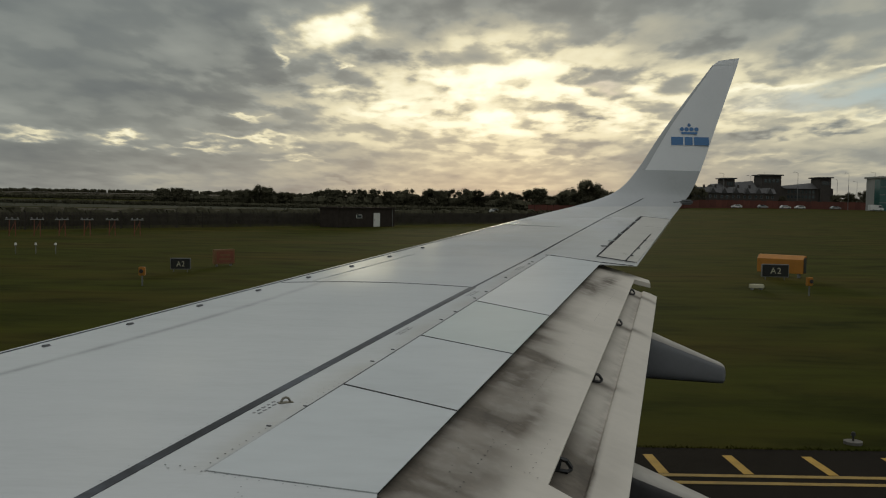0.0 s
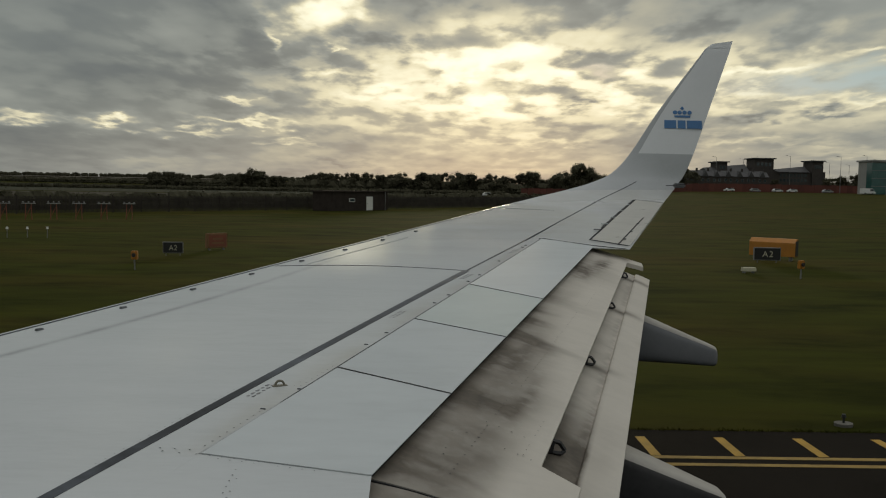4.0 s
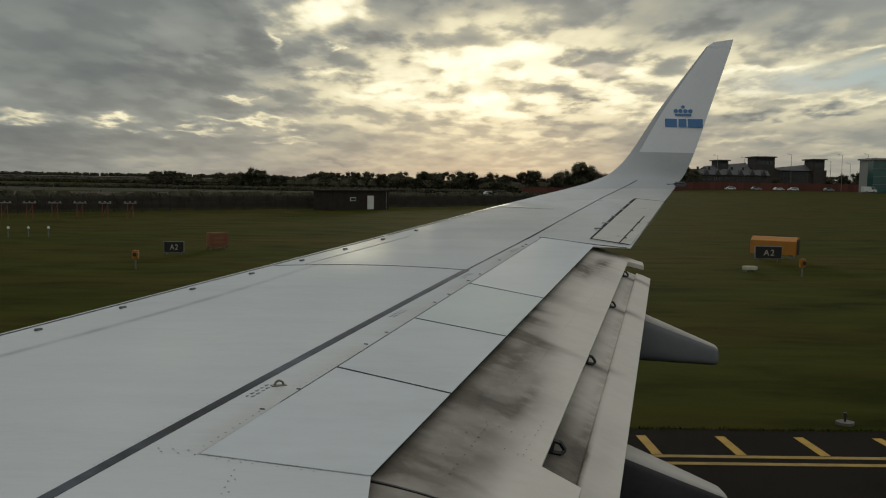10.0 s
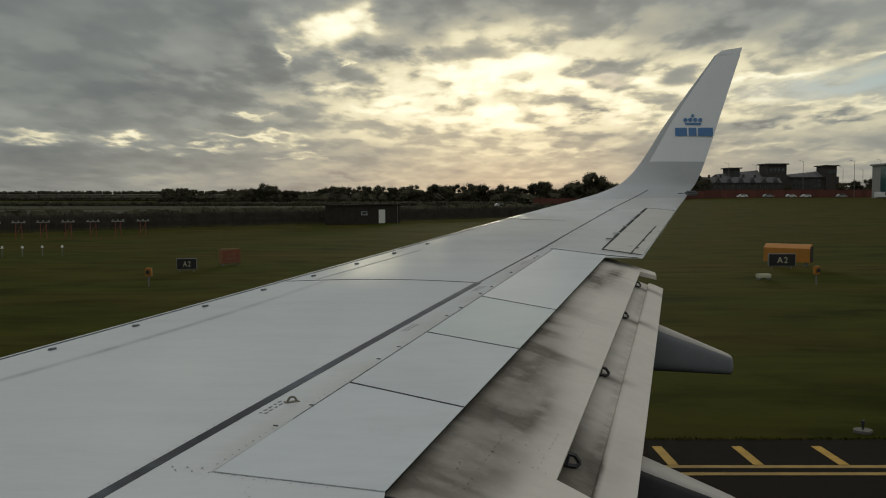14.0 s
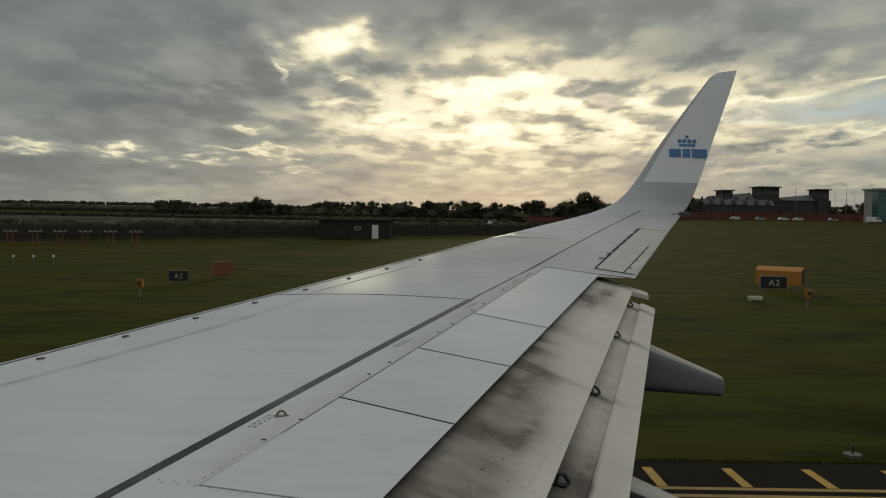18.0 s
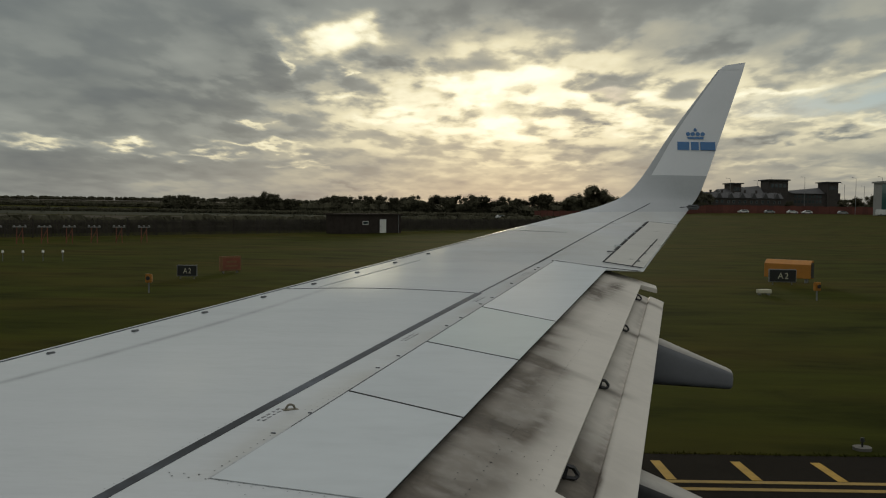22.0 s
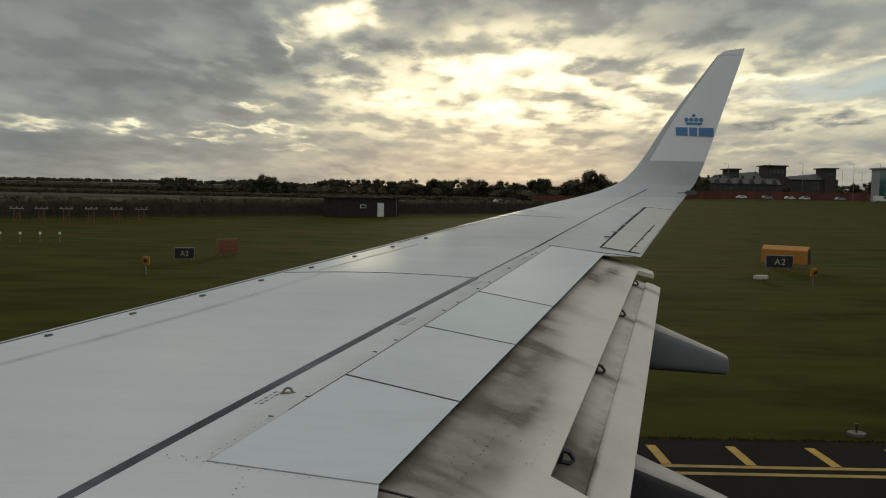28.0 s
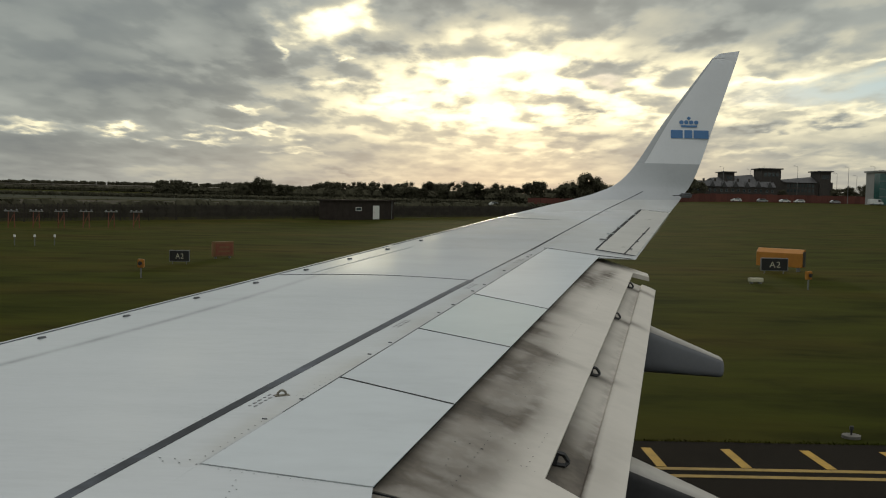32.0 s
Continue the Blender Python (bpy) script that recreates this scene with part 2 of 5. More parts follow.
slat_soil(M_WING)


def hinge_soil(m):
    """Brownish grime beside the spoiler hinges, and a faint browner, darker tone over the outer wing."""
    t = m.node_tree
    b = t.nodes["Principled BSDF"]
    clean = b.inputs["Base Color"].links[0].from_socket
    tc = t.nodes.new("ShaderNodeTexCoord")
    sep = t.nodes.new("ShaderNodeSeparateXYZ")
    wire(t, tc.outputs["Object"], sep.inputs[0])
    x, y = sep.outputs[0], sep.outputs[1]
    d = math_node(t, "SUBTRACT", x, math_node(t, "MULTIPLY_ADD", y, 0.3595, -0.63 - 0.3595 * 5.88 - 0.03))
    d = math_node(t, "MULTIPLY", d, 1 / 0.13)
    g = math_node(t, "EXPONENT", math_node(t, "MULTIPLY", math_node(t, "MULTIPLY", d, d), -1.0))
    n = noise_node(t, tc.outputs["Object"], 1.7, 5.0, 0.6)
    g = math_node(t, "MULTIPLY", g, math_node(t, "MULTIPLY_ADD", n, 1.6, -0.45))
    inner = t.nodes.new("ShaderNodeMapRange")
    wire(t, y, inner.inputs[0])
    for i, v in enumerate((4.40, 4.50, 0.0, 1.0)):
        inner.inputs[i + 1].default_value = v
    g = math_node(t, "MULTIPLY", g, inner.outputs[0])
    outer_wing = t.nodes.new("ShaderNodeMapRange")
    outer_wing.interpolation_type = "SMOOTHSTEP"
    wire(t, y, outer_wing.inputs[0])
    for i, v in enumerate((9.0, 12.5, 0.0, 0.5)):
        outer_wing.inputs[i + 1].default_value = v
    g = math_node(t, "MAXIMUM", g, math_node(t, "MULTIPLY", outer_wing.outputs[0], math_node(t, "MULTIPLY_ADD", n, 1.4, -0.1)))
    cl = t.nodes.new("ShaderNodeClamp")
    wire(t, g, cl.inputs[0])
    wire(t, mix_node(t, cl.outputs[0], clean, (0.43, 0.405, 0.35)), b.inputs["Base Color"])


hinge_soil(M_WING)
M_CREAM = material("repainted_spoiler", (0.525, 0.57, 0.556), 0.34, vary=0.06, scale=0.8, fine=5, stretch=(0.7, 2.0, 1), turn=SPAN_TURN, gloss=0.01)
M_AILERON = material("dull_aileron_paint", (0.50, 0.487, 0.445), 0.30, vary=0.12, scale=1.2, fine=6, stretch=(0.7, 2.0, 1), turn=SPAN_TURN, gloss=0.05)
M_NOSE = material("dull_leading_edge", (0.36, 0.365, 0.36), 0.55, vary=0.1, scale=2, fine=30, gloss=0.08)
M_SEAL = material("grey_sealant", (0.055, 0.060, 0.068), 0.42, vary=0.5, scale=0.9, fine=9, tint=(0.085, 0.095, 0.11), gloss=0.10)
M_GAP = material("dark_gap", (0.018, 0.018, 0.018), 0.8, vary=0.3)
M_SOIL = material("faint_soil_line", (0.42, 0.435, 0.435), 0.7, vary=0.25, scale=5, fine=40, gloss=0.1)
M_WHITE = material("winglet_white", (0.74, 0.75, 0.76), 0.35, vary=0.03, scale=1.5, fine=20, gloss=0.4)
M_GREYP = material("winglet_grey", (0.44, 0.455, 0.465), 0.16, vary=0.05, scale=1.5, fine=20, gloss=0.5)
M_BLUE = material("emblem_blue", (0.069, 0.187, 0.395), 0.4, vary=0.05)
M_FAIR = material("fairing_paint", (0.21, 0.212, 0.222), 0.34, vary=0.08, scale=2.5, fine=25, gloss=0.35)
# near fairing: shade beside the fuselage and under the flap put into the colour
M_FAIR_SHADED = material("fairing_paint_shaded", (0.065, 0.062, 0.062), 0.45, vary=0.2, scale=2.5, fine=25, gloss=0.2)
# fairing tops: light from the sky put into the colour
M_FAIR_LIT = material("fairing_paint_lit", (0.42, 0.395, 0.355), 0.45, vary=0.12, scale=3, fine=20, gloss=0.1)
M_BLACK = material("black_steel", (0.02, 0.02, 0.02), 0.5, vary=0.3)
M_HULL = material("fuselage_paint", (0.20, 0.30, 0.40), 0.35, vary=0.05)
M_RUBBER = material("tyre_rubber", (0.02, 0.02, 0.02), 0.85, vary=0.3, bump=0.2)
M_NOTE = material("faded_stencil", (0.27, 0.275, 0.28), 0.6, vary=0.25)
M_STENCIL = material("stencil_grey", (0.16, 0.165, 0.17), 0.6, vary=0.2)


def ease_node(tree, v, a, b, lo, hi):
    n = tree.nodes.new("ShaderNodeMapRange")
    n.interpolation_type = "SMOOTHSTEP"
    wire(tree, v, n.inputs[0])
    for i, k in enumerate((a, b, lo, hi)):
        n.inputs[i + 1].default_value = k
    return n.outputs[0]


def dirty_shaded_flap(name, start, wide_in, wide_out, amount, outer=0.62, near=5.6, far=8.5, seam=0.0, blots=()):
    """Grey-cream paint with soft brown soot and some painted shade: a stained band behind the spoilers, a shadow line
    at its front, a darker ridge at its end and smears along the chord.
    """
    m = material(name, (0.60, 0.56, 0.495), 0.5, vary=0.07, scale=1.1, fine=9, stretch=(0.8, 1.6, 1), turn=SPAN_TURN, gloss=0.04)
    t = m.node_tree
    b = t.nodes["Principled BSDF"]
    clean = b.inputs["Base Color"].links[0].from_socket
    tc = t.nodes.new("ShaderNodeTexCoord")
    sep = t.nodes.new("ShaderNodeSeparateXYZ")
    wire(t, tc.outputs["Object"], sep.inputs[0])
    x, y = sep.outputs[0], sep.outputs[1]
    chord = math_node(t, "ADD", math_node(t, "ADD", x, 0.29 - start), math_node(t, "MULTIPLY", math_node(t, "ADD", y, -4.22), -0.3277))
    span = math_node(t, "ADD", math_node(t, "MULTIPLY", x, 0.31), math_node(t, "MULTIPLY", y, 0.95))

    def field_noise(cx, sx, z, scale, detail=5.0, rough=0.55, distort=0.3):
        return noise_node(t, combine(t, math_node(t, "MULTIPLY", chord, cx), math_node(t, "MULTIPLY", span, sx), z), scale, detail, rough, distort)
    cloudy = field_noise(1.3, 1.0, 0.0, 1.5, 2.5, 0.45)
    smear = field_noise(0.9, 2.0, 3.0, 1.2, 2.5, 0.45)
    small = field_noise(3.5, 4.0, 9.0, 2.4, 5.0, 0.55)
    edge = math_node(t, "ADD", ease_node(t, y, 5.4, 8.2, wide_in, wide_out), math_node(t, "MULTIPLY_ADD", cloudy, 0.12, -0.06))
    rel = math_node(t, "SUBTRACT", chord, edge)
    band = ease_node(t, rel, -0.20, 0.16, 1.0, 0.0)
    q = math_node(t, "MULTIPLY", math_node(t, "ADD", rel, 0.02), 1 / 0.055)
    ridge = math_node(t, "EXPONENT", math_node(t, "MULTIPLY", math_node(t, "MULTIPLY", q, q), -1.0))
    k = math_node(t, "MULTIPLY", band, ease_node(t, smear, 0.32, 0.66, 0.64, 0.88))
    k = math_node(t, "MULTIPLY_ADD", math_node(t, "MULTIPLY", ridge, ease_node(t, cloudy, 0.40, 0.62, 0.0, 1.0)), 0.10, k)
    # shadow below the spoilers' rear edge, painted in with the soot colour
    k = math_node(t, "MULTIPLY_ADD", ease_node(t, chord, 0.0, 0.10, 0.22, 0.0), ease_node(t, smear, 0.3, 0.6, 0.5, 1.0), k)
    # dark blots of their own along the span
    for yb, cb, wy, wc, a in blots:
        u = math_node(t, "MULTIPLY", math_node(t, "MULTIPLY_ADD", cloudy, 0.5, math_node(t, "ADD", y, -yb - 0.25)), 1 / wy)
        v = math_node(t, "MULTIPLY", math_node(t, "MULTIPLY_ADD", smear, 0.2, math_node(t, "ADD", chord, -cb - 0.1)), 1 / wc)
        g = math_node(t, "EXPONENT", math_node(t, "MULTIPLY", math_node(t, "ADD", math_node(t, "MULTIPLY", u, u), math_node(t, "MULTIPLY", v, v)), -1.0))
        k = math_node(t, "MULTIPLY_ADD", math_node(t, "MULTIPLY", g, ease_node(t, small, 0.36, 0.60, 0.45, 1.0)), a, k)
    # fainter smears running aft over the clean part
    k = math_node(t, "MULTIPLY_ADD", ease_node(t, smear, 0.50, 0.74, 0.0, 0.5), ease_node(t, rel, 0.0, 0.45, 1.0, 0.15), k)
    k = math_node(t, "MULTIPLY", k, ease_node(t, small, 0.30, 0.62, 0.82, 1.04))
    k = math_node(t, "MULTIPLY", k, ease_node(t, y, near, far, amount, outer))
    if seam:
        # dirt gathered along the seam of the aft flap
        line = math_node(t, "SUBTRACT", x, math_node(t, "MULTIPLY_ADD", y, 0.271, 0.79 - 0.271 * 4.97 - 0.03))
        w = math_node(t, "MULTIPLY", line, 1 / 0.035)
        g = math_node(t, "EXPONENT", math_node(t, "MULTIPLY", math_node(t, "MULTIPLY", w, w), -1.0))
        k = math_node(t, "MULTIPLY_ADD", math_node(t, "MULTIPLY", g, ease_node(t, small, 0.42, 0.62, 0.1, 1.0)), seam, k)
        # clean again aft of the seam
        k = math_node(t, "MULTIPLY", k, ease_node(t, line, 0.02, 0.07, 1.0, 0.2))
        # a smear trailing aft of each guide bracket
        for yb in (6.93, 8.64, 10.0):
            w = math_node(t, "MULTIPLY", math_node(t, "ADD", math_node(t, "MULTIPLY_ADD", chord, 0.25, y), -yb), 1 / 0.07)
            g = math_node(t, "EXPONENT", math_node(t, "MULTIPLY", math_node(t, "MULTIPLY", w, w), -1.0))
            k = math_node(t, "MULTIPLY_ADD", g, ease_node(t, chord, 0.02, 0.30, 0.62, 0.0), k)
    cl = t.nodes.new("ShaderNodeClamp")
    wire(t, k, cl.inputs[0])
    cl.inputs["Max"].default_value = 0.9
    dirt_shade = ramp_node(t, small, [(0.32, (0.060, 0.050, 0.039)), (0.52, (0.095, 0.079, 0.062)), (0.70, (0.145, 0.123, 0.098))])
    wire(t, mix_node(t, cl.outputs[0], clean, dirt_shade), b.inputs["Base Color"])
    return m


M_FLAP = dirty_shaded_flap("sooty_shaded_flap", 0.0, 0.47, 0.16, 0.96, 0.54, blots=((5.7, 0.36, 0.40, 0.05, 0.30), (6.5, 0.16, 0.50, 0.06, 0.22), (9.45, 0.10, 0.26, 0.10, 1.1), (10.05, 0.22, 0.36, 0.08, 1.3)))
# besides stains, the high inboard amount paints in the main flap's shade
M_AFT = dirty_shaded_flap("stained_shaded_aft_flap", 0.60, 0.34, 0.05, 1.6, 0.22, 4.9, 6.4, 0.20)

M_ASPHALT = material("asphalt", (0.017, 0.0145, 0.0115), 0.9, vary=0.3, scale=0.35, fine=9, bump=0.5, bump_scale=60, gloss=0.02)
M_YELLOW = material("road_yellow", (0.42, 0.245, 0.02), 0.7, vary=0.25, scale=3, fine=30)
M_LINE = material("worn_yellow_line", (0.32, 0.205, 0.04), 0.75, vary=0.3, scale=3, fine=30)
M_CONCRETE = material("pale_concrete", (0.12, 0.113, 0.097), 0.85, vary=0.2, scale=3, fine=40, bump=0.3)
M_FIELD_G = material("far_green_field", (0.030, 0.032, 0.017), 0.95, vary=0.2, scale=0.02, fine=0.4, gloss=0.1)
M_FIELD_P = material("far_pale_stubble", (0.085, 0.074, 0.055), 0.95, vary=0.15, scale=0.02, fine=0.3, gloss=0.1)
M_FIELD_D = material("rough_brown_grass", (0.045, 0.039, 0.026), 0.95, vary=0.3, scale=0.08, fine=1.5, gloss=0.1)
M_LEAF = material("dark_foliage", (0.072, 0.068, 0.045), 0.9, vary=0.35, scale=0.25, fine=2, gloss=0.03, rand=0.4)
M_HEDGE = material("hedge_foliage", (0.070, 0.066, 0.044), 0.9, vary=0.35, scale=0.2, fine=2, gloss=0.03)
M_BARK = material("bark", (0.06, 0.045, 0.03), 0.9, vary=0.3, scale=2, fine=15)
M_FENCE = material("weathered_fence", (0.046, 0.040, 0.034), 0.9, vary=0.35, scale=0.6, fine=8, rand=0.2, gloss=0.1)
M_HOARD = material("red_brown_hoarding", (0.115, 0.036, 0.025), 0.85, vary=0.3, scale=0.4, fine=5, rand=0.35)
M_BRICK = material("dark_brick", (0.050, 0.042, 0.037), 0.85, vary=0.25, scale=1.2, fine=12)
M_SHED = material("tarred_boards", (0.044, 0.036, 0.031), 0.9, vary=0.25, scale=1.2, fine=12, gloss=0.05)
M_ROOF = material("slate_roof", (0.06, 0.058, 0.058), 0.7, vary=0.25, scale=0.8, fine=8)
M_RENDER = material("pale_cladding", (0.30, 0.30, 0.285), 0.6, vary=0.1, scale=0.6, fine=6)
M_GLASS = material("dark_window_glass", (0.03, 0.045, 0.05), 0.12, vary=0.2, scale=0.8, fine=3, gloss=0.7)
M_GREEN_GLASS = material("green_tinted_glass", (0.03, 0.10, 0.09), 0.12, vary=0.2, scale=0.8, fine=3, gloss=0.7)
M_CARWHITE = material("white_car_paint", (0.70, 0.70, 0.69), 0.3, vary=0.04, coat=0.6)
M_CARGREY = material("silver_car_paint", (0.35, 0.36, 0.37), 0.3, 0.3, vary=0.05, coat=0.6)
M_STEEL = material("galvanised_steel", (0.25, 0.25, 0.25), 0.45, 0.6, vary=0.15)
M_ORANGE = material("orange_painted_metal", (0.40, 0.165, 0.018), 0.5, vary=0.15, scale=2, fine=20)
M_DULL = material("faded_orange_metal", (0.20, 0.10, 0.04), 0.6, vary=0.15, scale=2, fine=20)
M_REDPOST = material("red_orange_post", (0.21, 0.065, 0.035), 0.7, vary=0.2)
M_SIGN = material("black_sign_face", (0.012, 0.012, 0.012), 0.4, vary=0.2)
M_LETTER = material("sign_yellow_white", (0.52, 0.49, 0.36), 0.5, vary=0.05)
M_DOORWHITE = material("white_door_paint", (0.72, 0.72, 0.68), 0.5, vary=0.05)

# mown grass with paler and browner drifts
def grass_paint():
    m = material("airfield_grass", (0.034, 0.038, 0.005), 0.95, vary=0.22, scale=0.5, fine=2.2, bump=0.35, bump_scale=5, stretch=(0.3, 1, 1), gloss=0.02)
    t = m.node_tree
    b = t.nodes["Principled BSDF"]
    green = b.inputs["Base Color"].links[0].from_socket
    tc = t.nodes.new("ShaderNodeTexCoord")
    mp = t.nodes.new("ShaderNodeMapping")
    mp.inputs["Scale"].default_value = (0.45, 1, 1)
    wire(t, tc.outputs["Object"], mp.inputs["Vector"])
    drift = ramp_node(t, noise_node(t, mp.outputs[0], 0.11, 4.0, 0.6), [(0.44, (0, 0, 0)), (0.64, (1, 1, 1))])
    patch = ramp_node(t, noise_node(t, mp.outputs[0], 0.42, 5.0, 0.62, 0.4), [(0.30, (0.50, 0.52, 0.5)), (0.48, (1.0, 1.0, 1.0)), (0.70, (1.32, 1.28, 1.2))])
    col = mix_node(t, drift, green, (0.046, 0.039, 0.007))
    wire(t, mix_node(t, 1.0, col, patch, "MULTIPLY"), b.inputs["Base Color"])
    return m


M_GRASS = grass_paint()


# ---- mesh helpers ----
def part(name, bm, mat, parent=None, label="", smooth=False):
    me = bpy.data.meshes.new(name)
    bmesh.ops.recalc_face_normals(bm, faces=bm.faces)
    bm.to_mesh(me)
    bm.free()
    me.materials.append(mat)
    if smooth:
        me.polygons.foreach_set("use_smooth", [True] * len(me.polygons))
    ob = new(name, me)
    if parent:
        ob.parent = parent
    if label:
        ob["label"] = label
    return ob


def raw_part(name, verts, faces, mat, parent=None, label=""):
    me = bpy.data.meshes.new(name)
    me.from_pydata(verts, [], faces)
    me.materials.append(mat)
    ob = new(name, me)
    if parent:
        ob.parent = parent
    if label:
        ob["label"] = label
    return ob


def empty(name, x=0.0, y=0.0, z=0.0, rz=0.0):
    ob = new(name)
    ob.matrix_world = pose(x, y, z, 0, 0, rz)
    return ob


def box(bm, x0, x1, y0, y1, z0, z1):
    v = [bm.verts.new(p) for p in ((x0, y0, z0), (x1, y0, z0), (x1, y1, z0), (x0, y1, z0), (x0, y0, z1), (x1, y0, z1), (x1, y1, z1), (x0, y1, z1))]
    for f in ((0, 3, 2, 1), (4, 5, 6, 7), (0, 1, 5, 4), (1, 2, 6, 5), (2, 3, 7, 6), (3, 0, 4, 7)):
        bm.faces.new([v[i] for i in f])
    return v


def box_bm(x0, x1, y0, y1, z0, z1, bevel=0.0):
    bm = bmesh.new()
    box(bm, x0, x1, y0, y1, z0, z1)
    if bevel:
        bmesh.ops.bevel(bm, geom=bm.edges[:], offset=bevel, segments=2, affect="EDGES")
    return bm


def tube(bm, a, b, r0, r1=None, sides=8):
    """A tapered rod from a to b."""
    a, b = Vector(a), Vector(b)
    q = (b - a).to_track_quat("Z", "Y")
    r1 = r0 if r1 is None else r1
    rings = []
    for c, r in ((a, r0), (b, r1)):
        rings.append([bm.verts.new(c + q @ Vector((r * math.cos(k * math.tau / sides), r * math.sin(k * math.tau / sides), 0))) for k in range(sides)])
    for k in range(sides):
        bm.faces.new((rings[0][k], rings[0][(k + 1) % sides], rings[1][(k + 1) % sides], rings[1][k]))
    bm.faces.new(rings[0][::-1])
    bm.faces.new(rings[1])


def loft(rows, close_ring=True, caps=True):
    bm = bmesh.new()
    vr = [[bm.verts.new(p) for p in r] for r in rows]
    n = len(rows[0])
    for a, b in zip(vr, vr[1:]):
        for k in range(n if close_ring else n - 1):
            bm.faces.new((a[k], a[(k + 1) % n], b[(k + 1) % n], b[k]))
    if caps and close_ring:
        bm.faces.new(vr[0][::-1])
        bm.faces.new(vr[-1])
    return bm


def smooth_step(a, b, v):
    k = min(1, max(0, (v - a) / (b - a)))
    return k * k * (3 - 2 * k)


# ---- ground, taxiway and fields ----
def rise(x, y):
    """The land climbs gently towards the buildings and to a low ridge of far fields."""
    if y <= 1:
        return 0.0
    r = math.hypot(x, y)
    return 3.3 * smooth_step(90, 400, r) * smooth_step(0.14, 0.30, x / y) + 7.5 * smooth_step(430, 1420, r) * smooth_step(0.05, -0.22, x / y)


def make_ground():
    bm = bmesh.new()
    radii = [0, 6, 12, 18, 26, 38, 55, 80, 110, 140, 175, 215, 260, 310, 360, 400, 450, 520, 580, 640, 720, 800, 900, 1000, 1100, 1200, 1300, 1400, 1600, 2000, 2600, 4600]
    steps = 120
    rings = []
    for r in radii:
        if r == 0:
            rings.append([bm.verts.new((0, 0, -0.03))])
            continue
        ring = []
        for k in range(steps):
            a = k * math.tau / steps
            x, y = r * math.sin(a), r * math.cos(a)
            ring.append(bm.verts.new((x, y, rise(x, y) - 0.03 + (0.04 * noise.noise((x * 0.05, y * 0.05, 0)) if 30 < r < 500 else 0))))
        rings.append(ring)
    for k in range(steps):
        bm.faces.new((rings[0][0], rings[1][k], rings[1][(k + 1) % steps]))
    for a, b in zip(rings[1:], rings[2:]):
        for k in range(steps):
            bm.faces.new((a[k], b[k], b[(k + 1) % steps], a[(k + 1) % steps]))
    ob = part("ground", bm, M_GRASS, smooth=True)
    return tagged(ob, "mown olive-green airfield grass reaching the horizon", "grass", kind="structure")


make_ground()
EDGE = 14.75


def make_taxiway():
    bm = bmesh.new()
    box(bm, -420, 420, -26, EDGE, -0.05, 0.0)
    ob = part("taxiway", bm, M_ASPHALT)
    tagged(ob, "dark worn asphalt taxiway with yellow edge markings", "taxiway", kind="structure")
    for y0 in (12.82, 13.17):
        part("edge_line", box_bm(-300, 300, y0, y0 + 0.13, 0.0, 0.004), M_LINE, ob, "worn yellow painted edge line")
    # short strokes outside the double line
    bm = bmesh.new()
    v = [(0.0, 13.33), (0.15, 13.33), (0.13, 14.33), (-0.02, 14.33)]
    lo = [bm.verts.new((x, y, 0.0)) for x, y in v]
    hi = [bm.verts.new((x, y, 0.004)) for x, y in v]
    bm.faces.new(hi)
    for k in range(4):
        bm.faces.new((lo[k], lo[(k + 1) % 4], hi[(k + 1) % 4], hi[k]))
    first = part("edge_stroke", bm, M_YELLOW, ob, "yellow painted stroke")
    first.location.x = -3.0
    for k in range(1, 26):
        o = first.copy()
        scene.collection.objects.link(o)
        o.location.x = -3.0 + 1.24 * k
    return ob


make_taxiway()


def grass_tufts():
    """Blades that fray the edge of the asphalt."""
    rng = random.Random(21)
    verts, faces = [], []
    for k in range(3600):
        x = rng.uniform(-1.0, 15.0)
        y = EDGE + abs(rng.gauss(0, 0.09)) - 0.05
        h = rng.uniform(0.0, 0.035)
        a = rng.uniform(0, math.tau)
        lean = rng.uniform(-0.05, 0.05)
        c, q = 0.014 * math.cos(a), 0.014 * math.sin(a)
        i = len(verts)
        verts += [(x - c, y - q, -0.03), (x + c, y + q, -0.03), (x + lean, y + rng.uniform(-0.04, 0.04), h)]
        faces.append((i, i + 1, i + 2))
    tagged(raw_part("grass_tufts", verts, faces, M_GRASS), "long grass blades along the asphalt edge", "grass", kind="stuff")


grass_tufts()


def boundary(x):
    """The y of the perimeter fence at x."""
    return 158 + 1.2 * x


def field(name, near, far, mat, label, lift=0.06):
    """A strip of land between two lines (x0, y0, x1, y1), laid over the ground."""
    bm = bmesh.new()
    rows = []
    for j in range(9):
        f = j / 8
        a = [p + (q - p) * f for p, q in zip(near, far)]
        row = []
        for i in range(31):
            x, y = a[0] + (a[2] - a[0]) * i / 30, a[1] + (a[3] - a[1]) * i / 30
            row.append(bm.verts.new((x, y, rise(x, y) + lift)))
        rows.append(row)
    for p, q in zip(rows, rows[1:]):
        for i in range(30):
            bm.faces.new((p[i], p[i + 1], q[i + 1], q[i]))
    return tagged(part(name, bm, mat, smooth=True), label, "field", kind="structure")


field("field_rough", (-130, 26, 40, 230), (-400, 230, 40, 330), M_FIELD_D, "rough brown grass behind the perimeter fence", 0.03)
field("field_green", (-600, 235, 60, 340), (-600, 640, 60, 560), M_FIELD_G, "dull green pasture behind hedges")
field("field_dark", (-800, 700, -80, 700), (-1000, 990, -110, 990), M_FIELD_D, "dark ploughed field below the ridge", 0.5)
